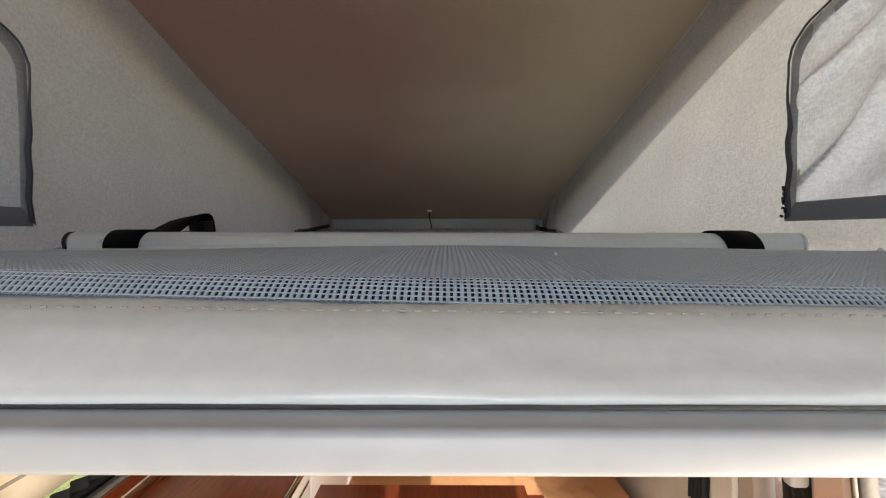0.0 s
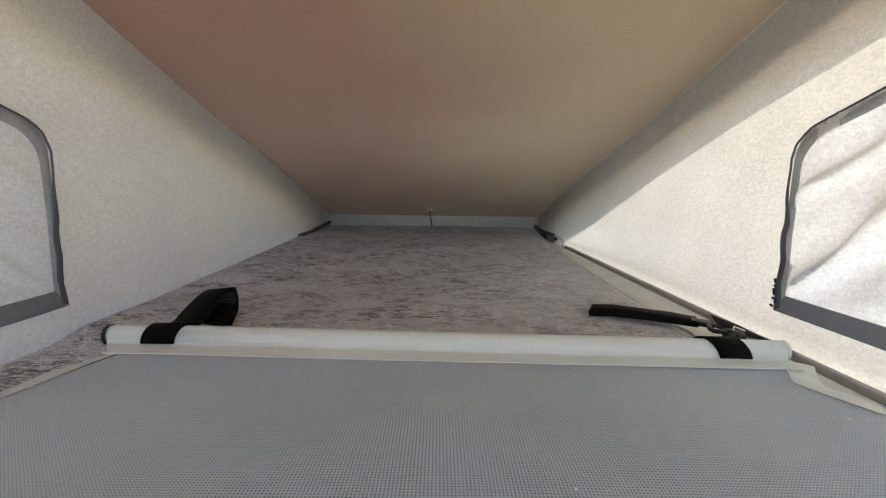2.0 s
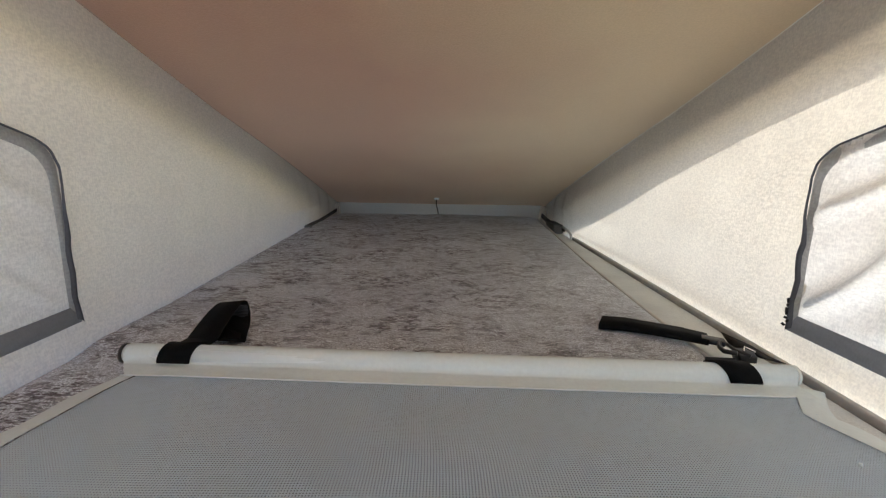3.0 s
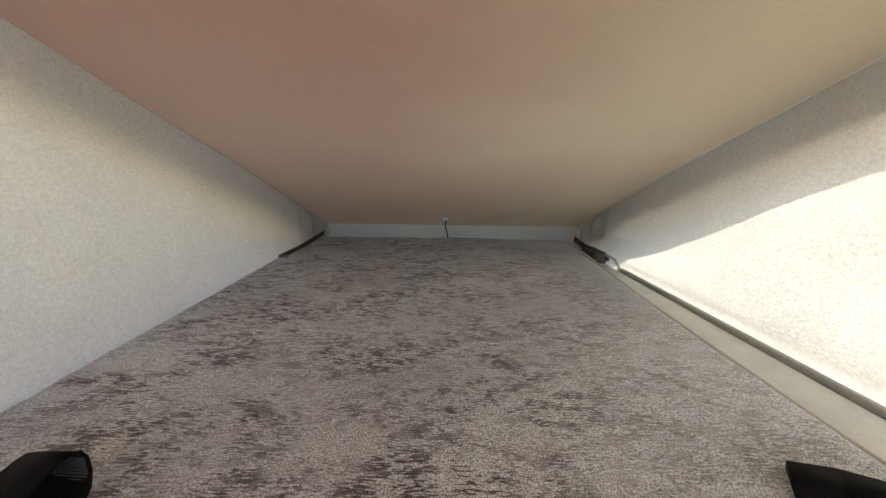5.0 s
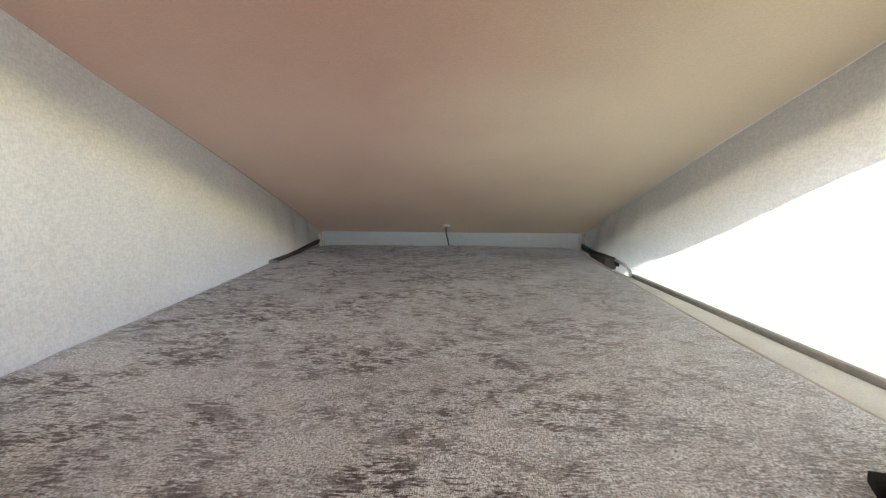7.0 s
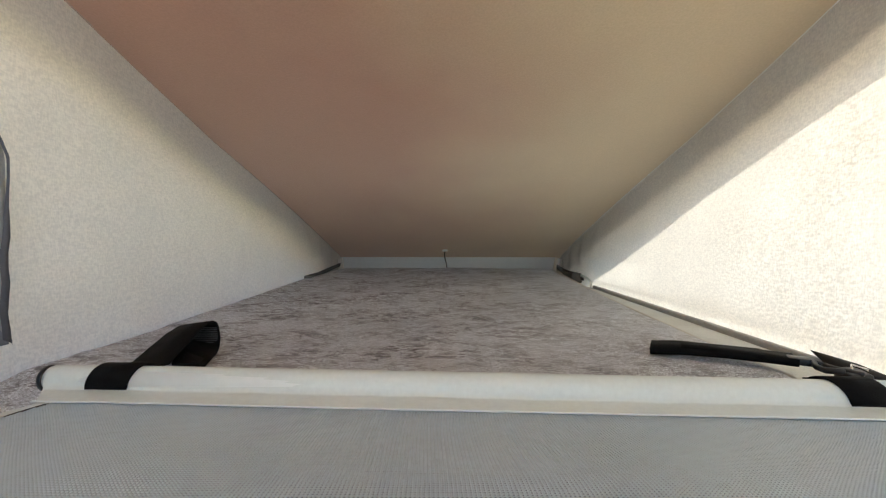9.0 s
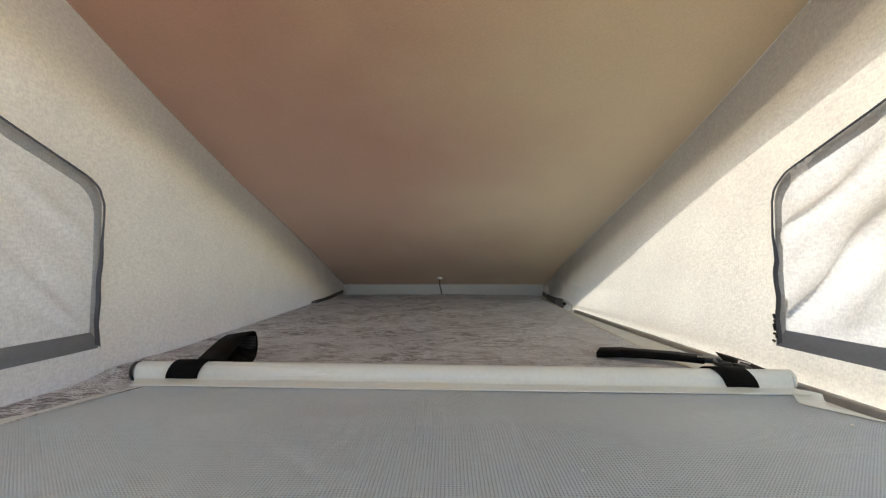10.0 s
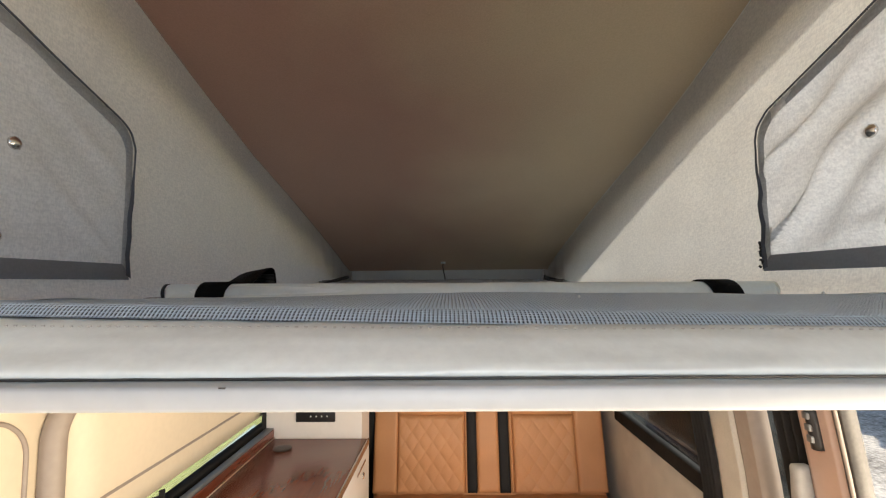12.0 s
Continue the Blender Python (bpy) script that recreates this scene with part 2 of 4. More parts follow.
M_ROOFSHELL = mat("white_roof_shell", (0.55, 0.54, 0.52), 0.4, var=0.05, bump=0.05)
M_FLOOR = mat("van_floor_vinyl", (0.58, 0.42, 0.25), 0.45, var=0.3, scale=4, fine=60, bump=0.1, stretch=(6, 1, 1))
M_GRAVEL = mat("gravel", (0.60, 0.52, 0.40), 0.9, var=0.5, scale=1.5, fine=22, bump=1.0, bumpdist=0.03, second=(0.16, 0.13, 0.09))
M_GREENBOUNCE = mat("bounce_green", (0.07, 0.11, 0.03), 0.8, var=0.5, scale=3, fine=12, bump=1.0, bumpdist=0.1)
M_DRYGRASS = mat("dry_grass", (0.52, 0.50, 0.18), 0.9, var=0.5, scale=8, fine=40, bump=1.0, bumpdist=0.03, second=(0.20, 0.18, 0.05))
M_BRICKWALL = mat("brick_red_render", (0.40, 0.17, 0.11), 0.85, var=0.25, scale=2, fine=30, bump=0.4)
M_LED = mat("pale_switch", (0.7, 0.75, 0.72), 0.4, bump=0.0)


def glass():
    m = bpy.data.materials.new("tinted_glass")
    m.use_nodes = True
    b = m.node_tree.nodes["Principled BSDF"]
    b.inputs["Base Color"].default_value = (0.75, 0.8, 0.78, 1)
    b.inputs["Transmission Weight"].default_value = 1
    b.inputs["IOR"].default_value = 1.15
    b.inputs["Roughness"].default_value = 0.0
    return m


M_GLASS = glass()
M_DARKGLASS = glass()
M_DARKGLASS.name = "privacy_glass"
M_DARKGLASS.node_tree.nodes["Principled BSDF"].inputs["Base Color"].default_value = (0.10, 0.11, 0.11, 1)

# ---- builders ----
def mesh_from(name, bm, material, smooth=True):
    me = bpy.data.meshes.new(name)
    bm.to_mesh(me)
    bm.free()
    me.materials.append(material)
    if smooth:
        me.shade_smooth()
    return me


def part(name, bm, material, parent=None, label="", smooth=True, kind=""):
    ob = new(name, mesh_from(name, bm, material, smooth))
    if parent is not None:
        ob.parent = parent
        ob.matrix_parent_inverse = parent.matrix_world.inverted()
    return tagged(ob, label, kind=kind)


def thing(name, at, label, category, group=""):
    ob = new(name)
    ob.location = at
    ob.matrix_world = Matrix.Translation(at)
    ob.empty_display_size = 0.05
    return tagged(ob, label, category, group)


def box(x0, x1, y0, y1, z0, z1, bevel=0.0, seg=2, bm=None):
    own = bmesh.new()
    bmesh.ops.create_cube(own, size=1)
    for v in own.verts:
        v.co = Vector(((x0 + x1) / 2 + v.co.x * (x1 - x0), (y0 + y1) / 2 + v.co.y * (y1 - y0), (z0 + z1) / 2 + v.co.z * (z1 - z0)))
    if bevel:
        bmesh.ops.bevel(own, geom=own.edges[:], offset=bevel, segments=seg, affect="EDGES", profile=0.5)
    if bm is None:
        return own
    return join(bm, own)


def join(bm, other):
    tmp = bpy.data.meshes.new("tmp")
    other.to_mesh(tmp)
    other.free()
    bm.from_mesh(tmp)
    bpy.data.meshes.remove(tmp)
    return bm


def grid(nu, nv, f, bm=None, keep=None):
    """A sheet of nu x nv quads through f(u, v), u and v from 0 to 1."""
    bm = bm or bmesh.new()
    vs = [[bm.verts.new(f(i / nu, j / nv)) for j in range(nv + 1)] for i in range(nu + 1)]
    for i in range(nu):
        for j in range(nv):
            if keep is None or keep((i + 0.5) / nu, (j + 0.5) / nv):
                bm.faces.new((vs[i][j], vs[i + 1][j], vs[i + 1][j + 1], vs[i][j + 1]))
    for v in [v for v in bm.verts if not v.link_faces]:
        bm.verts.remove(v)
    return bm


def tube(points, r, n=12, bm=None, cap=True, flat=1.0, wide=None):
    """A round bar, or with wide a band of that half width and r thickness, along the points."""
    bm = bm or bmesh.new()
    pts = [Vector(p) for p in points]
    rings = []
    side_prev = None
    for i, p in enumerate(pts):
        d = (pts[min(i + 1, len(pts) - 1)] - pts[max(i - 1, 0)]).normalized()
        up = Vector((0, 0, 1)) if abs(d.z) < 0.95 else Vector((0, 1, 0))
        side = d.cross(up).normalized()
        if side_prev is not None and side.dot(side_prev) < 0:
            side = -side
        side_prev = side
        nrm = side.cross(d).normalized()
        rings.append([bm.verts.new(p + side * math.cos(2 * math.pi * k / n) * r + nrm * math.sin(2 * math.pi * k / n) * r * flat) for k in range(n)])
    for a, b in zip(rings, rings[1:]):
        for k in range(n):
            bm.faces.new((a[k], a[(k + 1) % n], b[(k + 1) % n], b[k]))
    if cap:
        bm.faces.new(rings[0][::-1])
        bm.faces.new(rings[-1])
    return bm


def band(path, across, thick, bm=None):
    """A strap: path is its middle line, across the half-width vector, thick its thickness."""
    bm = bm or bmesh.new()
    pts = [Vector(p) for p in path]
    ac = [Vector(a) for a in across] if isinstance(across, list) else [Vector(across)] * len(pts)
    rows = []
    for i, p in enumerate(pts):
        d = (pts[min(i + 1, len(pts) - 1)] - pts[max(i - 1, 0)]).normalized()
        n = d.cross(ac[i]).normalized() * thick / 2
        rows.append([bm.verts.new(q) for q in (p - ac[i] - n, p + ac[i] - n, p + ac[i] + n, p - ac[i] + n)])
    for a, b in zip(rows, rows[1:]):
        for k in range(4):
            bm.faces.new((a[k], a[(k + 1) % 4], b[(k + 1) % 4], b[k]))
    bm.faces.new(rows[0][::-1])
    bm.faces.new(rows[-1])
    bmesh.ops.recalc_face_normals(bm, faces=bm.faces[:])
    return bm


def disc(c, r, h, axis="z", n=24, dome=0.0):
    bm = bmesh.new()
    prof = [(r, 0), (r, h * 0.6), (r * 0.85, h * 0.9), (r * 0.5, h + dome * 0.7), (0.001, h + dome)]
    rings = []
    for pr, ph in prof:
        ring = []
        for k in range(n):
            a = 2 * math.pi * k / n
            q = Vector((pr * math.cos(a), pr * math.sin(a), ph))
            if axis == "x":
                q = Vector((q.z, q.x, q.y))
            elif axis == "-x":
                q = Vector((-q.z, q.x, q.y))
            elif axis == "-y":
                q = Vector((q.x, -q.z, q.y))
            ring.append(bm.verts.new(Vector(c) + q))
        rings.append(ring)
    for a, b in zip(rings, rings[1:]):
        for k in range(n):
            bm.faces.new((a[k], a[(k + 1) % n], b[(k + 1) % n], b[k]))
    bm.faces.new(rings[0][::-1])
    bm.faces.new(rings[-1])
    bmesh.ops.recalc_face_normals(bm, faces=bm.faces[:])
    return bm


# ---- plan: the raised roof over the bed ----
REAR, FRONT = 2.10, -0.62


def ceil_z(y):
    return 1.53 + 0.33 * (REAR - y) + 0.013 * math.sin(math.pi * min(1.0, max(0.0, (REAR - y) / 1.25)))


def wall_x(side, y, z):
    """Where the cloth wall stands: it bellies out above the bed and draws in at the hinge."""
    base = 0.530 if side < 0 else 0.524
    x = base + (0.540 - base) * (1 - math.exp(-max(0.0, z - 1.455) / 0.03)) + (0.010 if side < 0 else 0.026) * min(1.0, max(0.0, z - 1.6) / 0.3)
    high = min(1.0, max(0.0, z - 1.46) / 0.08)
    x -= high * 0.058 * max(0.0, (y - 1.2) / 0.9) + (1 - high) * 0.055 * min(1.0, max(0.0, (y - 1.70) / 0.40)) ** 1.2
    return side * x


def bed_z(x, y):
    return 1.4435 + 0.0085 * min(1, max(0, (y - 0.66) / 0.06)) + 0.012 * min(1, max(0, (y - 0.9) / 0.5)) + 0.022 * min(1, max(0, (y - 1.4) / 0.6)) * (1 - 0.25 * (x / 0.5) ** 2)


# window outline in (y, z): the rear edge upright, the top parallel to the roof
WIN = {-1: dict(y1=0.720, yb=0.709, zb=1.482, zc=1.715), 1: dict(y1=0.735, yb=0.713, zb=1.487, zc=1.725)}
WIN_FRONT = -0.02


def window_line(side, inset=0.0, n=8):
    w = WIN[side]
    y1, zb, zc = w["y1"] - inset, w["zb"] + inset, w["zc"]
    slope = 0.36
    zf = zc + slope * (w["y1"] - WIN_FRONT) - inset
    pts = [(WIN_FRONT + inset, zb), (w["yb"] - inset, zb)]
    r = 0.055
    cy, cz = y1 - r, zc - 0.01 - inset * 0.9
    a1 = math.atan2(1, slope)
    for k in range(n + 1):
        a = a1 * k / n
        pts.append((cy + r * math.cos(a), cz + r * math.sin(a) * 0.9))
    pts.append((WIN_FRONT + inset, cz + r * 0.9 * math.sin(a1) + slope * (cy + r * math.cos(a1) - WIN_FRONT - inset)))
    return pts


def inside(poly, y, z):
    hit = False
    for (ya, za), (yb, zb) in zip(poly, poly[1:] + poly[:1]):
        if (za > z) != (zb > z) and y < (yb - ya) * (z - za) / (zb - za) + ya:
            hit = not hit
    return hit


def crease(side, y, z):
    """Small folds of the cloth, in metres outwards."""
    n = noise.noise(Vector((y * 5 + side * 7, z * 7, 3.1))) * 0.004
    n += noise.noise(Vector((y * 16, z * 9 + side * 3, 1.7))) * 0.0012
    if y > 1.6:
        g = min(1, (y - 1.6) / 0.4)
        n += g * 0.006 * math.sin(y * 60 + z * 25)
    return n


def canvas_wall(side):
    hole = window_line(side, 0.008)
    top = lambda y: ceil_z(y) + (0.004 if side < 0 else 0.016 - 0.010 * max(0.0, (y - 1.2) / 0.9))

    def f(u, v):
        y = FRONT + (REAR - FRONT) * u
        z = 1.405 + (top(y) - 1.405) * v
        c = crease(side, y, z) * min(1, 8 * v) * min(1, 8 * (1 - v))
        return Vector((wall_x(side, y, z) + side * c, y, z))

    def keep(u, v):
        y = FRONT + (REAR - FRONT) * u
        return not inside(hole, y, 1.405 + (top(y) - 1.405) * v)
    return grid(240, 70, f, keep=keep)


part("wall_west", canvas_wall(-1), M_CANVAS, kind="structure")
part("wall_east", canvas_wall(1), M_CANVAS, kind="structure")
# unseen front cloth; its opening is added to let more sky light in
part("wall_south", grid(60, 60, lambda u, v: Vector((-0.56 + 1.12 * u, FRONT - 0.01 + 0.01 * math.sin(u * 20), 1.405 + (ceil_z(FRONT) - 1.40) * v)), keep=lambda u, v: not (0.15 < u < 0.85 and 0.12 < v < 0.72)), M_CANVAS, kind="structure")

# ceiling: a thin lined shell, slightly crowned
def ceiling_top(u, v):
    x = -0.572 + 1.144 * u
    y = FRONT - 0.02 + (REAR + 0.04 - FRONT) * v
    return Vector((x, y, ceil_z(y) - 0.003 + 0.014 * (1 - (x / 0.555) ** 2) * min(1.0, max(0.0, REAR - y) / 0.6) + 0.012 * max(0.0, x / 0.555) * (1 - 0.8 * max(0.0, (y - 1.2) / 0.9))))


for side in (-1, 1):
    pp = [(wall_x(side, y, ceil_z(y)) - side * 0.002, y, ceil_z(y) - 0.001 + (0.011 * (1 - 0.8 * max(0.0, (y - 1.2) / 0.9)) if side > 0 else 0)) for y in np.linspace(FRONT, 2.08, 60)]
    part("trim_piping", tube(pp, 0.0018, 8), M_CARPET if side > 0 else M_TRIMGREY, kind="structure")
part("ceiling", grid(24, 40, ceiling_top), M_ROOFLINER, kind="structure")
shell = bmesh.new()
SLOPE = math.degrees(math.atan(-0.33))
ln = math.hypot(REAR - FRONT, 0.33 * (REAR - FRONT)) + 0.12
own = box(-0.64, 0.64, -ln / 2, ln / 2, 0.045, 0.07, 0.01)
for s in (-1, 1):
    side_lip = box(s * 0.598 - 0.006, s * 0.598 + 0.006, -ln / 2, ln / 2, -0.085, 0.065)
    bmesh.ops.subdivide_edges(side_lip, edges=[e for e in side_lip.edges if abs(e.verts[0].co.y - e.verts[1].co.y) > 1], cuts=20)
    for v in side_lip.verts:
        if v.co.z < 0:
            v.co.z -= 0.06 * max(0.0, 0.26 - v.co.y)
    join(own, side_lip)
own.transform(pose(0, (REAR + FRONT) / 2, (ceil_z(REAR) + ceil_z(FRONT)) / 2, SLOPE, 0, 0))
part("roof_shell", own, M_ROOFSHELL, kind="structure", smooth=False)

# unseen rubber skirts on the shell dim the cloth's top band; west one added
for side, gap in ((-1, 0.026), (1, 0.007)):
    part("trim_skirt", grid(60, 4, lambda u, v: Vector((wall_x(side, 2.1 - 2.66 * u, ceil_z(2.1 - 2.66 * u) - 0.02) + side * (gap + 0.010 * max(0.0, 1 - u / 0.28)), 2.1 - 2.66 * u, ceil_z(2.1 - 2.66 * u) - 0.092 + 0.104 * v))), M_RUBBER, kind="structure")

# rear end strip and corners
def rear_strip(u, v):
    x = -0.492 + 0.955 * u
    return Vector((x, REAR - 0.012 + 0.004 * math.sin(u * 9), 1.42 + (1.531 - 1.42) * v))


part("wall_north", grid(60, 8, rear_strip), M_BOARD, kind="structure")
part("wall_north_backing", box(-0.60, 0.60, REAR + 0.01, REAR + 0.03, 1.39, 1.56), M_ROOFSHELL, kind="structure")

# base rails beside the bed
part("trim_east", box(0.512, 0.5235, 0.20, 1.76, 1.428, 1.4435, 0.003), M_EDGETRIM, kind="structure")
part("trim_carpet", box(0.412, 0.5115, 0.20, 2.06, 1.420, 1.4345, 0.004), M_CARPET, kind="structure")
part("trim_west", box(-0.56, -0.505, 0.20, 2.06, 1.41, 1.432, 0.004), M_CARPET, kind="structure")

# ---- windows in the cloth ----
def ribbon(side, outer, inner, off):
    """A tape between two outlines, laid just inside the cloth."""
    bm = bmesh.new()
    rows = []
    for (ya, za), (yb, zb) in zip(outer, inner):
        row = []
        for k in range(4):
            y, z = ya + (yb - ya) * k / 3, za + (zb - za) * k / 3
            lift = off + (0.0025 if k in (1, 2) else 0)
            row.append(bm.verts.new((wall_x(side, y, z) - side * lift + side * crease(side, y, z), y, z)))
        rows.append(row)
    for a, b in zip(rows, rows[1:]):
        for k in range(3):
            bm.faces.new((a[k], a[k + 1], b[k + 1], b[k]))
    return bm


def dense(pts, n):
    out = []
    for a, b in zip(pts, pts[1:]):
        out += [(a[0] + (b[0] - a[0]) * k / n, a[1] + (b[1] - a[1]) * k / n) for k in range(n)]
    return out + [pts[-1]]


def cloth_window(side):
    name = "window_1" if side < 0 else "window_2"
    w = WIN[side]
    w_ob = thing(name, (wall_x(side, 0.35, 1.5), 0.35, 1.49), "", "")
    w_ob["kind"] = "structure"
    hole = window_line(side, 0.004)
    rnd = random.Random(5 + side)

    def fold(y, z):
        """Pleats that run from the lower rear corner up towards the press stud."""
        dy, dz = w["y1"] - y, z - w["zb"]
        a = math.atan2(dz, dy + 0.001)
        r = math.hypot(dy, dz)
        near = math.exp(-((r - 0.16) / 0.16) ** 2)
        k = 0.0030 * near * (math.exp(-((a - 0.70) / 0.085) ** 2) + 0.7 * math.exp(-((a - 0.22) / 0.09) ** 2))
        across = dz - 0.155 - 0.62 * dy                      # a second pleat from the side tape, upwards
        k += 0.0022 * math.exp(-(across / 0.014) ** 2) * math.exp(-((dy - 0.06) / 0.10) ** 2)
        k += 0.003 * noise.noise(Vector((y * 12 + z * 14, (z - y) * 5, side * 2.0)))
        k *= 2.7 * min(1.0, max(0.0, dz - 0.026) / 0.03) * min(1.0, max(0.0, dy - 0.012) / 0.03)
        return k * (3.2 if side > 0 else 0.6)

    def f(u, v):
        y = WIN_FRONT + (w["y1"] - WIN_FRONT) * u
        z = w["zb"] + (w["zc"] + 0.45 * (w["y1"] - WIN_FRONT) - w["zb"]) * v
        return Vector((wall_x(side, y, z) - side * (0.003 + fold(y, z)), y, z))

    def keep(u, v):
        y = WIN_FRONT + (w["y1"] - WIN_FRONT) * u
        return inside(hole, y, w["zb"] + (w["zc"] + 0.45 * (w["y1"] - WIN_FRONT) - w["zb"]) * v)
    part("flap", grid(110, 90, f, keep=keep), M_FLAP, w_ob, "rolled-down grey-white canvas flap")
    ol = window_line(side, 0.0)
    # bottom band, side tape with zip, top band
    zb = w["zb"]
    bot_o = dense([(WIN_FRONT, zb), (w["yb"] + 0.002, zb)], 40)
    bot_i = dense([(WIN_FRONT, zb + 0.026), (w["yb"] - 0.012, zb + 0.026)], 40)
    part("bottom_band", ribbon(side, bot_o, bot_i, 0.006), M_TAPE, w_ob, "dark grey woven hem band")
    o2 = dense([(w["yb"] + 0.002, zb - 0.001)] + ol[2:], 12)
    i2 = []
    ins = window_line(side, 0.016)
    i2 = dense([(w["yb"] - 0.012, zb + 0.01)] + ins[2:], 12)
    part("side_band", ribbon(side, o2, i2, 0.0045), M_NETTAPE, w_ob, "grey mesh tape round the window edge")
    zo, zi = [], []
    for (ya, za), (yb, zb2) in zip(o2, i2):
        up = min(1.0, max(0.0, (za - zb - 0.13) / 0.06))         # the tape lies flat along the upright, on edge above
        wave = 0.0016 * math.sin(za * 95 + side) * (1 - up) + 0.0008 * math.sin(za * 240)
        share = 0.72 * (1 - up) + 0.16 * up
        zo.append((ya + wave, za))
        zi.append((ya + (yb - ya) * share + wave, za + (zb2 - za) * share))
    part("zip", ribbon(side, zo, zi, 0.0085), M_ZIP, w_ob, "dark slate zip tape")
    if side > 0:
        bm = bmesh.new()
        for k in range(7):
            c = Vector((wall_x(side, w["y1"], zb) - 0.010, w["yb"] + 0.001 + 0.003 * rnd.uniform(-1, 1), zb + 0.006 + 0.006 * k))
            tube([c, c + Vector((-0.003, 0.004 * rnd.uniform(-1, 1), 0.006 * rnd.uniform(-1, 1) + 0.003))], 0.0020, 5, bm)
        part("zip_pull", bm, M_BLACK, w_ob, "dark zip end with pull")
    for y, z in ((0.514, 1.652), (0.495, 1.533)) if side < 0 else ((0.516, 1.653), (0.495, 1.540)):
        part("snap", disc((wall_x(side, y, z) - side * (0.003 + fold(y, z)), y, z), 0.0085, 0.004, "x" if side < 0 else "-x", dome=0.003), M_CHROME, w_ob, "domed metal press stud")
    return w_ob


cloth_window(-1)
cloth_window(1)

# ---- bed ----
bed = thing("mattress", (0, 1.15, 1.41), "mottled grey taupe crushed velvet mattress under the raised roof", "mattress")
Y0, Y1 = 0.262, 2.075


def bed_edge(y):
    l, r = -0.526, 0.410 + 0.025 * max(0, (y - 1.2))
    if y > 1.72:
        k = (y - 1.72) / (Y1 - 1.72)
        l += 0.045 * k
    c = max(0, (y - (Y1 - 0.06)) / 0.06)
    l += 0.05 * (1 - math.sqrt(max(0, 1 - c * c)))
    r -= 0.05 * (1 - math.sqrt(max(0, 1 - c * c)))
    return l, r


def bed_top(u, v):
    y = Y0 + (Y1 - Y0) * v
    l, r = bed_edge(y)
    x = l + (r - l) * u
    d = min((x - l) * 0.8, r - x, (Y1 - y) * 1.6, y - Y0 + 0.03)
    roll = 0.014 * (1 - math.sqrt(max(0, 1 - (1 - min(1, max(0, d) / 0.022)) ** 2)))
    z = bed_z(x, y) - roll + 0.0022 * noise.noise(Vector((x * 6, y * 6, 0))) + 0.0016 * noise.noise(Vector((x * 20, y * 26, 4)))
    return Vector((x, y, z))


bm = grid(110, 200, bed_top)
edge = [e for e in bm.edges if e.is_boundary]
ext = bmesh.ops.extrude_edge_only(bm, edges=edge)
for v in [g for g in ext["geom"] if isinstance(g, bmesh.types.BMVert)]:
    v.co.z = 1.412
bmesh.ops.recalc_face_normals(bm, faces=bm.faces[:])
part("cover", bm, M_PLUSH, bed, "mottled grey taupe crushed velvet")
pipe = [(bed_edge(y)[1] + 0.003, y, bed_z(0, y) - 0.009) for y in np.linspace(0.66, 2.0, 40)]
part("piping", tube(pipe, 0.0038, 8), M_PIPING, bed, "cream piping")

# front board with its padded vinyl lip
lip = thing("bed_front_board", (0, 0.24, 1.40), "white vinyl padded lip over a pale laminate bed board edge", "bed board")


def lip_profile(t):
    """From the rear stitched edge, over the top, down the front to the seam."""
    pts = [(0.290, 1.4490), (0.268, 1.4486), (0.258, 1.4460), (0.248, 1.4410), (0.240, 1.4355), (0.2325, 1.4300), (0.2292, 1.4265), (0.2295, 1.4240), (0.233, 1.4226)]
    k = t * (len(pts) - 1)
    i = min(int(k), len(pts) - 2)
    f = k - i
    return pts[i][0] * (1 - f) + pts[i + 1][0] * f, pts[i][1] * (1 - f) + pts[i + 1][1] * f


def lip_f(u, v):
    y, z = lip_profile(v)
    x = -0.50 + u * 1.0
    w = 0.0009 * noise.noise(Vector((x * 7, v * 3, 2))) + 0.0005 * noise.noise(Vector((x * 40, v * 5, 8)))
    return Vector((x, y - w, z + w - 0.024 * x * max(0.0, 1 - v * 2.2)))


part("vinyl_lip", grid(160, 26, lip_f), M_VINYL, lip, "soft off-white vinyl roll")
bm = bmesh.new()
k = -0.48
while k < 0.48:
    yk = 0.2574 - 0.0008 * math.sin(k * 7)
    zk = 1.4466 - 0.024 * k * 0.43
    box(k, k + 0.0022, yk - 0.00025, yk + 0.00025, zk - 0.0003, zk + 0.0003, bm=bm)
    k += 0.0058
part("stitching", bm, M_EDGETRIM, lip, "row of thread stitches", kind="stuff", smooth=False)
part("board", box(-0.50, 0.50, 0.2195, 0.60, 1.4075, 1.4210, 0.0025), M_BOARD, lip, "pale grey laminate board edge")
part("nick", box(-0.1105, -0.1070, 0.2190, 0.2194, 1.4200, 1.4208), M_RUBBER, lip, "small dark chip in the board edge")
part("seam_strip", box(-0.50, 0.50, 0.2325, 0.262, 1.4212, 1.4232), M_RUBBER, lip, "dark seam line")
part("bed_base", box(-0.50, 0.50, 0.58, 2.08, 1.395, 1.411), M_BOARD, kind="structure")

# ---- safety net laid over the front of the bed, with its tube ----
net = thing("bed_safety_net", (0, 0.45, 1.455), "grey PVC mesh net with white vinyl hems over the bed", "safety net")


def net_edge(y):
    k = (y - 0.28) / (0.62 - 0.28)
    return -0.394 - 0.004 * math.sin(k * 5) + 0.016 * max(0.0, (k - 0.8) / 0.2) ** 2, 0.455 + 0.035 * max(0, k - 0.85) / 0.15 - 0.02 * k


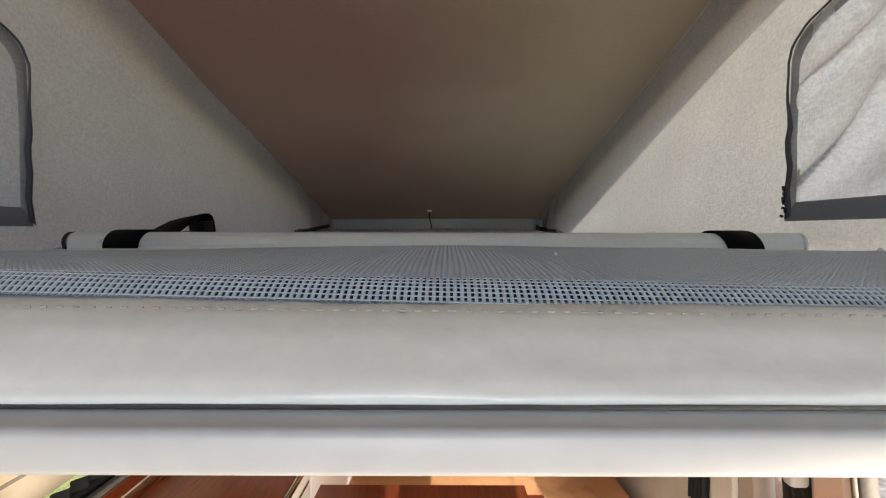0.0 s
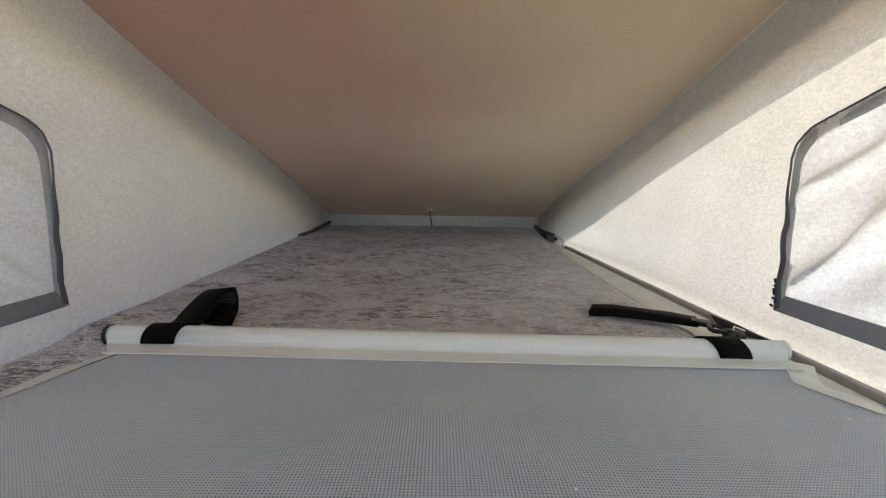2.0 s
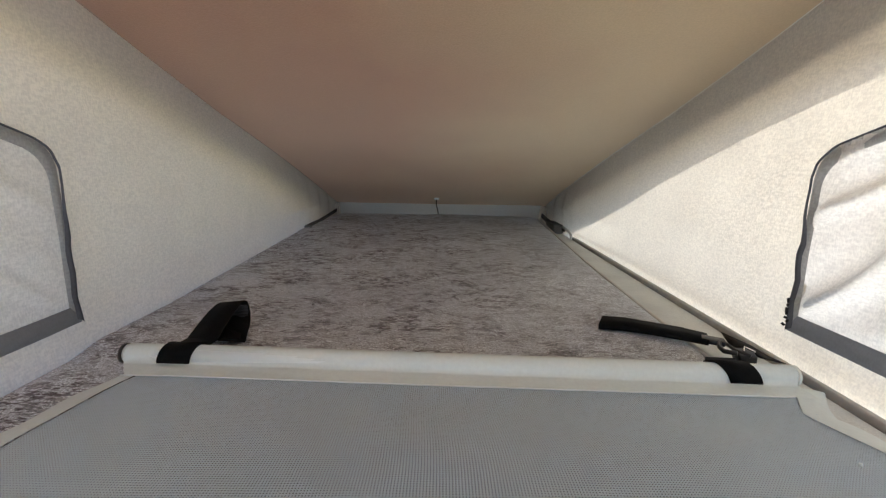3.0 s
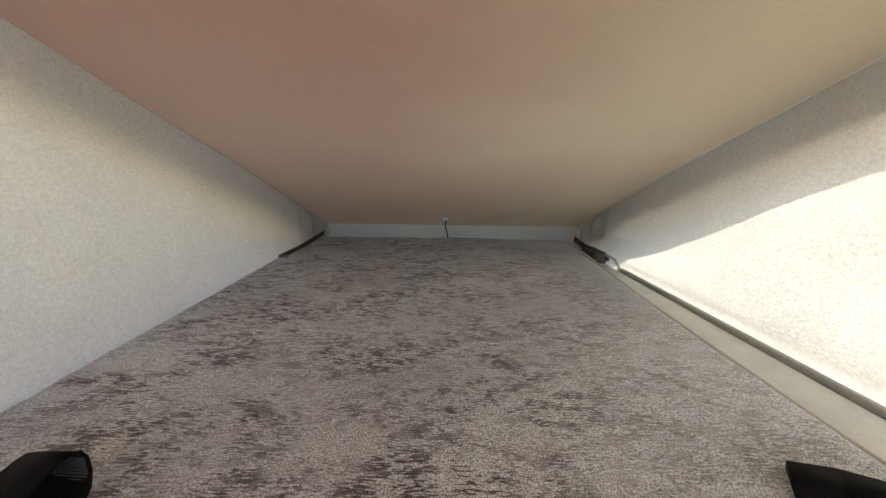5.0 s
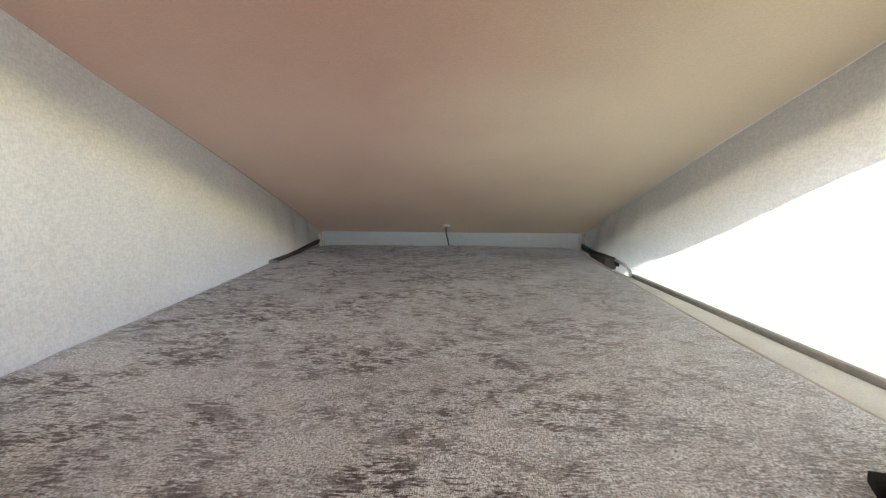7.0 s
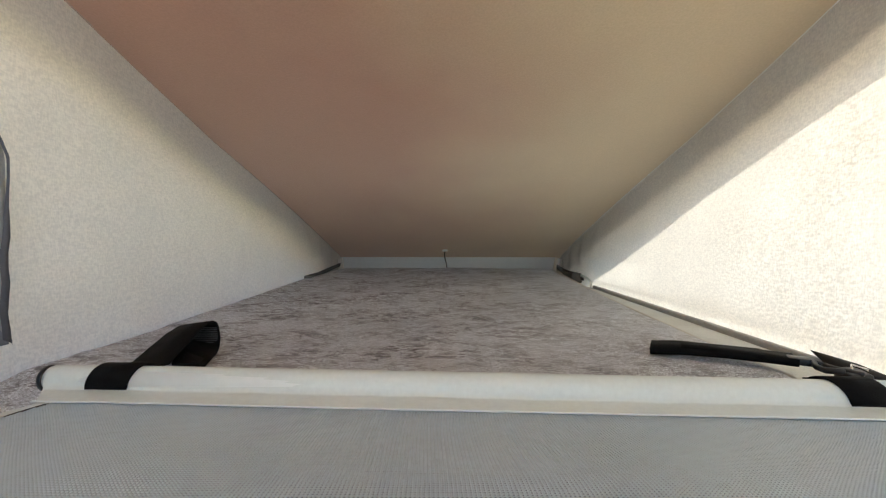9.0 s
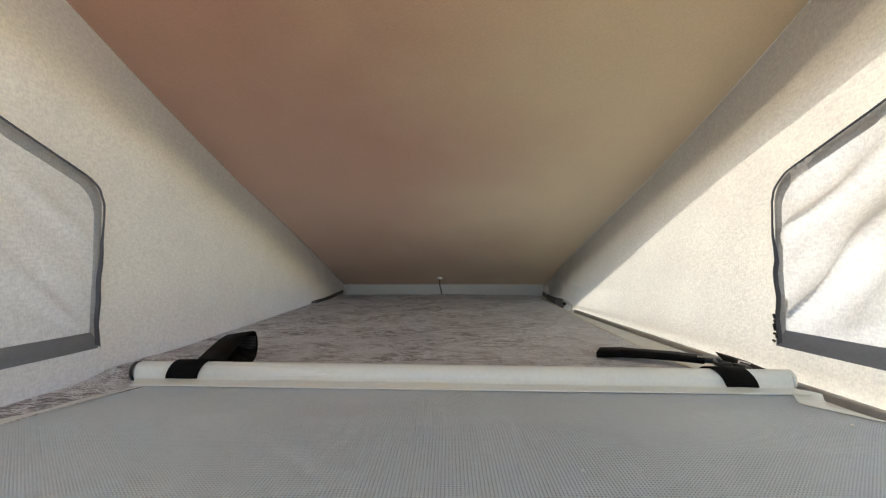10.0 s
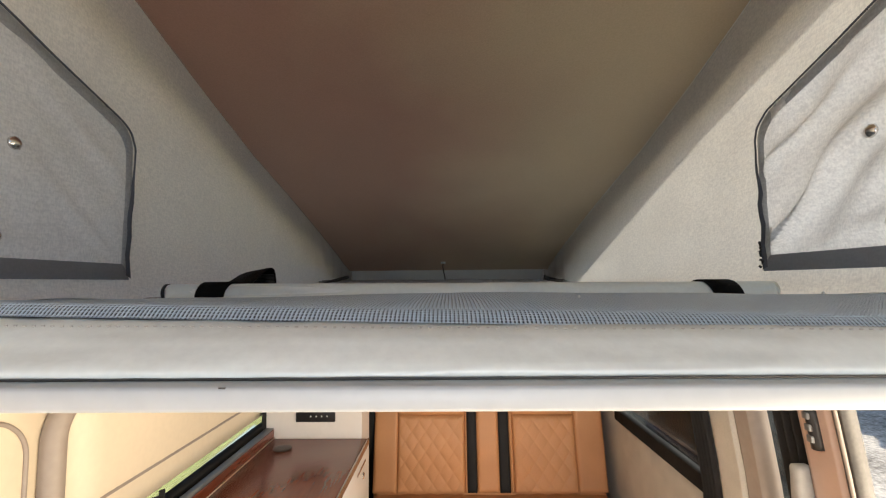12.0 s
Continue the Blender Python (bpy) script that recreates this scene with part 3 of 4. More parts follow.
def net_z(x, y):
    """The net dips over the front edge of the mattress and sags a little behind it."""
    k = max(0, min(1, (y - 0.28) / 0.34))
    lip_w = 0.0135 + 0.003 * math.sin(x * 8 + 0.8)
    rise = math.sin(math.pi / 2 * min(1.0, max(0.0, y - 0.2665) / lip_w))
    swell = 1 - math.exp(-max(0.0, y - 0.278) / 0.06)
    fall = min(1.0, max(0.0, (y - 0.44) / 0.17))
    hump = 0.0055 - 0.010 * max(0.0, x - 0.05) - 0.004 * max(0.0, -x)
    return 1.4478 + (0.0078 + 0.004 * max(0.0, x)) * rise + hump * swell - (0.0055 + hump) * fall * fall * (3 - 2 * fall) - 0.024 * x * max(0.0, 1 - 3 * k) + 0.0014 * math.sin(x * 9 + 1.0) * math.sin(k * math.pi) + 0.0011 * noise.noise(Vector((x * 9, y * 13, 5.0))) * math.sin(k * math.pi)


def strip_mesh(lines, half, bm_verts, bm_faces, dz, thick=0.0008):
    for pts, side in lines:
        base = len(bm_verts)
        for p in pts:
            x, y = p
            z = net_z(x, y) + dz
            ox, oy = (half, 0) if side == "x" else (0, half)
            bm_verts += [(x - ox, y - oy, z), (x + ox, y + oy, z), (x + ox * 0.6, y + oy * 0.6, z + thick), (x - ox * 0.6, y - oy * 0.6, z + thick)]
        for i in range(len(pts) - 1):
            a = base + 4 * i
            b = a + 4
            bm_faces += [(a + 1, a + 2, b + 2, b + 1), (a + 2, a + 3, b + 3, b + 2), (a + 3, a, b, b + 3)]


PITCH = 0.0027
verts, faces = [], []
lines = []
x = -0.50
while x < 0.50:
    ys = [y for y in np.concatenate([np.linspace(0.2655, 0.285, 14), np.linspace(0.295, 0.622, 28)]) if net_edge(y)[0] - 0.004 <= x <= net_edge(y)[1] + 0.004]
    if len(ys) > 1:
        lines.append(([(x, float(y)) for y in ys], "x"))
    x += PITCH
strip_mesh(lines, 0.00080, verts, faces, 0.0, 0.0006)
lines = []
y = 0.2675
while y < 0.622:
    l, r = net_edge(y)
    lines.append(([(float(q), y) for q in np.linspace(l - 0.003, r + 0.003, 50)], "y"))
    y += PITCH / math.hypot(1, (net_z(0, y + 0.001) - net_z(0, y)) / 0.001)
strip_mesh(lines, 0.00078, verts, faces, 0.0001, 0.0004)
me = bpy.data.meshes.new("netting")
me.from_pydata(verts, [], faces)
me.materials.append(M_MESHCORD)
netting = new("netting", me)
netting.parent = net
netting.matrix_parent_inverse = net.matrix_world.inverted()
tagged(netting, "open square grey mesh", kind="stuff")


# dark sheet added under the net to give its holes their shade
part("backing", grid(60, 40, lambda u, v: Vector((-0.400 + 0.850 * u, 0.268 + 0.345 * v, net_z(-0.400 + 0.850 * u, 0.268 + 0.345 * v) - 0.0022))), M_HOLESHADE, net, "added dark sheet that shades the net holes")


def hem(side):
    def f(u, v):
        y = 0.272 + (0.632 - 0.272) * u
        e = net_edge(y)[0 if side < 0 else 1]
        x = e + side * (0.003 + 0.040 * v * (1 - 0.25 * u)) if side < 0 else e + 0.040 * v + 0.0
        return Vector((x + 0.002 * math.sin(y * 50) * v, y, net_z(x, y) + 0.0016 - 0.006 * v * v + 0.0015 * math.sin(y * 60) * v))
    return grid(40, 8, f)


part("side_hem", hem(-1), M_HEM, net, "white vinyl hem")
part("side_hem", hem(1), M_HEM, net, "white vinyl hem")


def sleeve(u, v):
    """The hem that runs up from the net and round the tube."""
    x0 = -0.4185 + 0.024 * max(0.0, 1 - v / 0.35)
    x = x0 + u * (0.487 - x0)
    tz = 1.4605
    if v < 0.35:
        k = v / 0.35
        y = 0.606 + 0.032 * k
        z = net_z(x, 0.612) * (1 - k) + 1.4520 * k + 0.0018 + 0.0012 * noise.noise(Vector((x * 25, k * 2, 0)))
    else:
        a = math.pi * 1.05 - (v - 0.35) / 0.65 * math.pi * 1.15
        y = 0.652 + 0.0135 * math.cos(a)
        z = tz + 0.0135 * math.sin(a)
    return Vector((x, y, z))


part("sleeve", grid(120, 26, sleeve), M_HEM, net, "white vinyl sleeve round the tube")
part("sleeve_stitch", tube([(q, 0.6070, net_z(q, 0.6070) + 0.0024) for q in np.linspace(-0.40, 0.46, 60)], 0.0011, 5), M_TUBE, net, "pale raised seam")
bar = thing("net_tube", (0, 0.652, 1.4605), "white powder coated aluminium tube in the net's hem", "tube")
part("pipe", tube([(-0.422, 0.652, 1.4605), (0.0, 0.652, 1.4605), (0.490, 0.652, 1.4605)], 0.0125, 28), M_TUBE, bar)
part("end_cap", tube([(-0.426, 0.652, 1.4605), (-0.4215, 0.652, 1.4605)], 0.0138, 24), M_BLACK, bar, "black rubber end cap")
part("end_cap", tube([(0.4895, 0.652, 1.4605), (0.4925, 0.652, 1.4605)], 0.0136, 24), M_VINYL, bar, "stitched white sleeve end")


def wrap(x0, x1, skew):
    """Webbing round the tube."""
    pts = []
    for k in range(11):
        a = math.radians(205 - 17 * k)
        pts.append(((x0 + x1) / 2 + skew * k / 10, 0.652 + 0.0155 * math.cos(a), 1.4605 + 0.0155 * math.sin(a)))
    return pts


strap_l = thing("strap_loop", (-0.33, 0.70, 1.46), "black webbing strap folded into a standing loop on the mattress", "strap")
p = wrap(-0.374, -0.330, 0.014)
p += [(-0.337, 0.685, 1.468), (-0.337, 0.712, 1.479), (-0.334, 0.738, 1.491), (-0.332, 0.757, 1.497), (-0.331, 0.766, 1.4972), (-0.330, 0.773, 1.494), (-0.330, 0.778, 1.486), (-0.329, 0.779, 1.476), (-0.3275, 0.775, 1.4690), (-0.323, 0.762, 1.4675), (-0.312, 0.730, 1.4680), (-0.298, 0.690, 1.4640)]
ac = [Vector((0.022, 0, 0))] * 11 + [Vector((0.022, -0.0010 * min(i + 1, 4), 0.0012 * min(i, 3) - (0, 0, 0, 0, 0, 0, 0, 0.003, 0.007, 0.010, 0.009, 0.003)[i])) for i in range(12)]
part("webbing", band(p, ac, 0.0024), M_WEB, strap_l, "black woven webbing")
bm = bmesh.new()
for k in range(10):
    z = 1.4665 + 0.0025 * k
    ym = 0.7755 + 0.0015 * math.sin(k / 9 * math.pi)
    tube([(-0.349, ym, z), (-0.3095, ym - 0.003, z + 0.001)], 0.0008, 6, bm)
part("weave_rib", bm, M_EDGEWEB, strap_l, "raised ribs inside the folded webbing", kind="stuff")

strap_r = thing("strap_with_clip", (0.40, 0.75, 1.46), "black webbing strap with plastic clip lying on the velvet", "strap")
part("webbing", band(wrap(0.400, 0.442, -0.022) + [(0.412, 0.678, 1.464), (0.420, 0.694, 1.462)], Vector((0.021, 0, 0)), 0.0024), M_WEB, strap_r, "black woven webbing")
q = [(0.2850, 0.820, 1.4625), (0.320, 0.808, 1.4655), (0.360, 0.789, 1.4660), (0.400, 0.768, 1.4665), (0.428, 0.752, 1.466)]
part("tail", band(q, [Vector((0.010, 0.019, 0.001)), Vector((0.008, 0.019, 0.001)), Vector((0.008, 0.018, 0)), Vector((0.008, 0.017, 0)), Vector((0.007, 0.015, 0))], 0.0085), M_WEB, strap_r, "doubled webbing tail")
bm = band([(p[0], p[1], p[2] + 0.0045) for p in q[1:4]], Vector((0.008, 0.0165, 0)), 0.0012)
part("upper_ply", bm, M_WEB, strap_r, "upper ply of the webbing")
bm = box(-0.016, 0.016, -0.010, 0.010, -0.004, 0.004, 0.002)
bm.transform(pose(0.432, 0.745, 1.467, 0, 0, -28))
part("clip", bm, M_BLACK, strap_r, "black plastic slider")
bm = tube([(0.436, 0.736, 1.468), (0.428, 0.722, 1.4665), (0.432, 0.705, 1.468), (0.444, 0.694, 1.470)], 0.0035, 8)
tube([(0.447, 0.742, 1.466), (0.446, 0.725, 1.466), (0.452, 0.708, 1.468), (0.460, 0.690, 1.468)], 0.0028, 8, bm)
part("hook", bm, M_BLACK, strap_r, "black hook")
bm = band([(0.452, 0.744, 1.468), (0.465, 0.730, 1.467), (0.480, 0.713, 1.465), (0.498, 0.698, 1.462), (0.506, 0.690, 1.461)],
          [Vector((0.003, -0.012, -0.009)), Vector((0.004, -0.011, -0.007)), Vector((0.005, -0.009, -0.005)), Vector((0.005, -0.006, -0.003)), Vector((0.003, -0.003, -0.001))], 0.003)
box(0.446, 0.472, 0.690, 0.722, 1.452, 1.468, 0.003, bm=bm)
part("anchor", bm, M_BLACK, strap_r, "black anchor plate")
part("ring", tube([(0.458, 0.702, 1.4705), (0.466, 0.712, 1.4725), (0.474, 0.700, 1.4705)], 0.0016, 8), M_CHROME, strap_r, "small metal ring")

# net, tube and clip strap: far ends shifted forward to fit the camera's view
for ob in list(net.children) + list(bar.children) + list(strap_r.children):
    for v in ob.data.vertices:
        k = max(0.0, (v.co.x + 0.33) / 0.82)
        w = min(1.0, max(0.0, (v.co.y - 0.42) / 0.18))
        w = w * w * (3 - 2 * w)
        v.co.y -= 0.026 * k * w
        v.co.x -= 0.018 * k * w
        v.co.z -= 0.003 * k * w
        if ob.parent == strap_r and v.co.y > 0.69:
            v.co.x += 0.009

# crumbs on the net
for k, (cx, cy, cr) in enumerate(((0.116, 0.356, 0.0011), (0.397, 0.452, 0.0017))):
    crumb = bmesh.new()
    bmesh.ops.create_icosphere(crumb, subdivisions=2, radius=cr)
    for v in crumb.verts:
        v.co *= 1 + 0.3 * noise.noise(v.co * 900)
    crumb.transform(Matrix.Translation((cx, cy, net_z(cx, cy) + 0.0015)))
    tagged(part("crumb", crumb, M_TUBE), "tiny white crumb lying on the grey net", "crumb")

# reading-light cable at the rear
cable = thing("ceiling_cable", (0.0, 2.06, 1.48), "thin black cable running from a small white ceiling socket", "cable")
cz = ceil_z(2.00) + 0.001
part("socket", disc((-0.022, 2.000, cz - 0.009), 0.011, 0.010, dome=0.0), M_TUBE, cable, "small white socket")
part("lead", tube([(-0.022, 2.005, cz - 0.006), (-0.024, 2.012, cz - 0.022), (-0.022, 2.030, cz - 0.040), (-0.016, 2.055, 1.502), (-0.013, 2.070, 1.470)], 0.0024, 8), M_BLACK, cable, "thin black lead")

# gathered cloth at the rear corners
for side in (-1, 1):
    x0, x1 = (-0.484, -0.462) if side < 0 else (0.484, 0.444)

    def gather(u, v):
        a = math.sin(u * 6 * math.pi) * 0.006 * (1 - 0.6 * v)
        return Vector((x0 + (x1 - x0) * u * (1 - 0.25 * v) + side * 0.3 * a, 2.045 + 0.030 * u + a * 0.8, 1.470 + (0.062 - 0.01 * (1 - u)) * v))
    part("trim_gather", grid(48, 10, gather), M_CANVAS, kind="structure")

# hinge arms at the rear corners
hl = thing("roof_hinge", (-0.5, 1.78, 1.45), "grey metal roof hinge bracket half hidden in the canvas", "hinge")
bm = box(-0.512, -0.504, 1.70, 1.85, 1.449, 1.481, 0.003)
box(-0.512, -0.484, 1.700, 1.707, 1.447, 1.479, 0.002, bm=bm)
part("bracket", bm, M_GREYMETAL, hl)
part("arm", band([(-0.500, 1.705, 1.476), (-0.494, 1.80, 1.478), (-0.482, 1.92, 1.490), (-0.474, 2.04, 1.50)], Vector((0.002, 0, 0.007)), 0.005), M_RUBBER, hl, "dark folding arm")
hr = thing("roof_hinge", (0.48, 1.82, 1.45), "dark metal roof hinge with pale stay beside the canvas", "hinge")
part("bracket", box(0.452, 0.490, 1.81, 1.95, 1.446, 1.482, 0.004), M_RUBBER, hr)
part("arm", band([(0.452, 2.03, 1.492), (0.455, 1.93, 1.482), (0.470, 1.85, 1.474), (0.492, 1.80, 1.466)], Vector((0, 0, 0.009)), 0.006), M_BLACK, hr, "black folding arm")
part("stay", tube([(0.486, 1.815, 1.476), (0.496, 1.765, 1.468), (0.499, 1.735, 1.455), (0.497, 1.728, 1.438)], 0.0045, 8), M_CARPET, hr, "pale curved stay")

# ---- van body ----
part("van_floor", box(-0.84, 0.84, -1.7, 2.6, -0.06, 0.0), M_FLOOR, kind="structure")


def hull(side, y, z):
    """Body side, inner face: east leans in above waist, west fits the camera's view."""
    if side < 0:
        return -0.745
    return side * (0.80 - 0.16 * max(0.0, z - 0.85) ** 1.2)


def side_sheet(side, y0, y1, z0, z1, off=0.0, thick=0.03, ny=10, nz=10):
    bm = bmesh.new()
    for o in (off, off + thick):
        grid(ny, nz, lambda u, v: Vector((hull(side, 0, z0 + (z1 - z0) * v) + side * o, y0 + (y1 - y0) * u, z0 + (z1 - z0) * v)), bm)
    edges = [e for e in bm.edges if e.is_boundary]
    bmesh.ops.bridge_loops(bm, edges=edges)
    bmesh.ops.recalc_face_normals(bm, faces=bm.faces[:])
    return bm


ROOF = 1.385
# roof panel round the opening, and its ceiling lining
for a, b, c, d in ((-0.80, -0.56, -1.7, 2.62), (0.56, 0.80, -1.7, 2.62), (-0.56, 0.56, 2.11, 2.62), (-0.56, 0.56, -1.7, -0.64)):
    part("van_roof", box(a, b, c, d, ROOF, ROOF + 0.02), M_ROOFSHELL, kind="structure")
# west side: wall with window, blind, pillars
part("van_wall_west", side_sheet(-1, -0.6, 2.6, 0.0, 0.905), M_LINING, kind="structure")
part("van_wall_west", side_sheet(-1, 1.82, 2.6, 0.905, ROOF), M_LINING, kind="structure")
part("van_wall_west", side_sheet(-1, -0.6, 0.86, 0.905, ROOF), M_CREAM, kind="structure")
part("van_wall_west", side_sheet(-1, 0.86, 1.82, 1.30, ROOF), M_LINING, kind="structure")
part("window_sill", side_sheet(-1, 0.86, 1.82, 0.88, 0.926, -0.03, 0.03), M_SEAL, kind="structure")
pane = part("window_pane", side_sheet(-1, 0.86, 1.82, 0.905, 1.30, 0.02, 0.004), M_GLASS, kind="structure")
pane.visible_shadow = False
blind = thing("window_blind", (-0.75, 1.3, 0.96), "cream blind board drawn most of the way down the window", "blind")
part("board", side_sheet(-1, 0.838, 1.80, 0.958, 1.33, -0.012, 0.012), M_CREAM, blind)
part("groove", side_sheet(-1, 0.838, 1.80, 1.020, 1.027, -0.0135, 0.002), M_TRIMGREY, blind, "taupe groove line")
bm = bmesh.new()
tube([(hull(-1, 0, 1) + 0.012, 0.811, z) for z in np.linspace(0.6, 1.18, 10)] + [(hull(-1, 0, 1) + 0.012, 0.811 + 0.07 * (1 - math.cos(a)), 1.18 + 0.08 * math.sin(a)) for a in np.linspace(0.15, math.pi / 2, 9)] + [(hull(-1, 0, 1) + 0.012, 1.1, 1.27)], 0.021, 14, bm)
part("pillar_trim", bm, M_TRIMGREY, kind="structure")
gro = [(hull(-1, 0, z) + 0.002, y, z) for y, z in [(0.77, 0.7), (0.77, 1.0)] + [(0.69 + 0.08 * math.cos(a), 1.17 + 0.08 * math.sin(a)) for a in np.linspace(0, math.pi / 2, 12)] + [(0.3, 1.25)]]
part("panel_groove", tube(gro, 0.004, 8), M_TRIMGREY, kind="structure")
cur = thing("curtain", (-0.74, 1.80, 0.93), "black curtain bunched at the end of the side window", "curtain")


def folds(x, y0, y1, z0, z1, amp, n):
    return lambda u, v: Vector((x(z0 + (z1 - z0) * v) + amp * math.sin(u * n * 2 * math.pi), y0 + (y1 - y0) * u, z0 + (z1 - z0) * v))


part("cloth", grid(60, 8, folds(lambda z: hull(-1, 0, z) + 0.03, 1.68, 1.80, 0.915, 1.34, 0.012, 4)), M_CURTAIN, cur)
cur = thing("curtain", (-0.74, 1.0, 0.93), "black curtain bunched at the near end of the side window", "curtain")
part("cloth", grid(60, 8, folds(lambda z: hull(-1, 0, z) + 0.02, 0.90, 1.13, 0.915, 0.953, 0.008, 5)), M_CURTAIN, cur)

# kitchen unit
unit = thing("kitchen_unit", (-0.5, 1.1, 0), "low camper kitchen cabinet with pale doors and cherry laminate top", "cabinet")
part("body", box(-0.70, -0.325, 0.40, 1.69, 0.0, 0.862), M_WHITEPANEL, unit, "pale board carcass", smooth=False)
part("worktop", box(-0.70, -0.312, 0.38, 1.689, 0.863, 0.88, 0.004), M_WOOD, unit, "glossy cherry laminate worktop")
part("edge_strip", box(-0.3118, -0.306, 0.38, 1.688, 0.861, 0.881), M_CHROME, unit, "metal edging strip")
part("upstand", box(-0.700, -0.672, 0.38, 1.689, 0.8805, 0.915, 0.003), M_WOOD, unit, "cherry laminate upstand")
part("upstand_cap", box(-0.702, -0.674, 0.38, 1.688, 0.9155, 0.919), M_GREYMETAL, unit, "grey metal capping")
part("seal", box(-0.6718, -0.670, 0.38, 1.688, 0.8803, 0.884), M_CREAM, unit, "cream sealant bead")
for k, (a, b) in enumerate(((0.42, 0.82), (0.83, 1.23), (1.24, 1.66))):
    door = part("door", box(-0.3245, -0.3125, a, b, 0.08, 0.85, 0.003), M_WHITEPANEL, unit, "pale board door")
    part("latch", disc((-0.3125, b - 0.06, 0.78), 0.012, 0.006, "x"), M_CHROME, door, "round push latch")
    part("latch_rail", box(-0.3120, -0.3095, b - 0.16, b - 0.02, 0.815, 0.822), M_CHROME, door, "metal rail")
tall = thing("wardrobe_unit", (-0.5, 1.9, 0), "tall pale camper wardrobe behind the worktop", "cabinet")
part("body", box(-0.72, -0.335, 1.69, 1.84, 0.0, 1.30, 0.002), M_WHITEPANEL, tall, smooth=False)
panel = thing("control_panel", (-0.512, 1.69, 0.95), "small dark control panel with pale switches on the wardrobe side", "control panel")
part("plate", box(-0.588, -0.436, 1.681, 1.6895, 0.942, 1.01, 0.004), M_BLACK, panel, "dark plate")
for k in range(4):
    part("switch", box(-0.532 + k * 0.021, -0.527 + k * 0.021, 1.679, 1.681, 0.962, 0.967), M_LED, panel, "tiny pale switch mark")
sock = thing("worktop_socket", (-0.60, 1.58, 0.88), "round black pop-up socket lid in the worktop", "socket")
part("lid", disc((-0.60, 1.585, 0.8802), 0.034, 0.004), M_BLACK, sock)

# bench seat
bench = thing("bench_seat", (0.19, 2.0, 0), "tan leather two-seat bench with quilted panels and black stripes", "bench seat")


def back_y(z):
    return 2.13 + (z - 0.47) * 0.21


def padded(x0, x1, z0, z1, quilt, puff=0.012):
    def f(u, v):
        x, z = x0 + (x1 - x0) * u, z0 + (z1 - z0) * v
        e = min(x - x0, x1 - x, z - z0, z1 - z)
        k = math.sqrt(max(0, 1 - (1 - min(1, e / 0.02)) ** 2))
        d = puff * k
        if quilt:
            a, b = (x - x0) / 0.068, (z - z0) / 0.090
            s = abs(math.sin(math.pi * (a + b))) ** 0.45 * abs(math.sin(math.pi * (a - b))) ** 0.45
            d += 0.0045 * s * k
        return Vector((x, back_y(z) - d, z))
    return f


for x0, x1, q, m, lab in ((-0.372, -0.256, 0, M_TAN, "plain tan leather side bolster"), (-0.255, 0.072, 1, M_TAN, "diamond quilted tan leather panel"),
                          (0.073, 0.083, 0, M_TAN, "tan leather welt"), (0.084, 0.131, 0, M_BLACKLEATHER, "black leather stripe"), (0.132, 0.238, 0, M_TAN, "plain tan leather centre"),
                          (0.239, 0.290, 0, M_BLACKLEATHER, "black leather stripe"), (0.291, 0.308, 0, M_TAN, "tan leather welt"), (0.309, 0.612, 1, M_TAN, "diamond quilted tan leather panel"), (0.613, 0.752, 0, M_TAN, "plain tan leather side bolster")):
    if q:
        part("backrest_panel", grid(110, 90, padded(x0, x1, 0.47, 0.812, 1)), m, bench, lab)
        part("backrest_panel", grid(50, 20, padded(x0, x1, 0.813, 1.02, 0)), m, bench, "plain tan leather head bolster")
    else:
        part("backrest_panel", grid(max(8, int((x1 - x0) * 200)), 60, padded(x0, x1, 0.47, 1.02, 0, 0.006 if m is M_BLACKLEATHER else 0.012)), m, bench, lab)
bm = box(-0.372, 0.752, 2.14, 2.30, 0.30, 1.02, 0.03)
for v in bm.verts:
    v.co.y += (v.co.z - 0.47) * 0.21
part("backrest_core", bm, M_TAN, bench, "tan leather back")


def squab(u, v):
    x, y = -0.372 + 1.124 * u, 1.66 + 0.49 * v
    a, b = (x + 0.372) / 0.088, (y - 1.66) / 0.108
    q = 1 if (-0.25 < x < 0.07 or 0.31 < x < 0.61) else 0
    d = min(x + 0.372, 0.752 - x, y - 1.66)
    rollk = 0.03 * (1 - math.sqrt(max(0, 1 - (1 - min(1, d / 0.03)) ** 2)))
    return Vector((x, y, 0.478 - rollk + 0.005 * q * abs(math.sin(math.pi * (a + b))) ** 0.5 * abs(math.sin(math.pi * (a - b))) ** 0.5 - 0.02 * v))


part("squab", grid(150, 60, squab), M_TAN, bench, "quilted tan leather seat cushion")
part("base", box(-0.368, 0.748, 1.67, 2.28, 0.0, 0.455, 0.01), M_TAN, bench, "tan seat base")
# black panel in place of the shadow between wardrobe and bench
part("partition", box(-0.74, -0.376, 2.2, 2.23, 0.0, ROOF), M_BLACKLEATHER, kind="structure")
part("gap_wall", box(-0.60, 0.78, 2.46, 2.50, 0.0, ROOF), M_BLACKLEATHER, kind="structure")

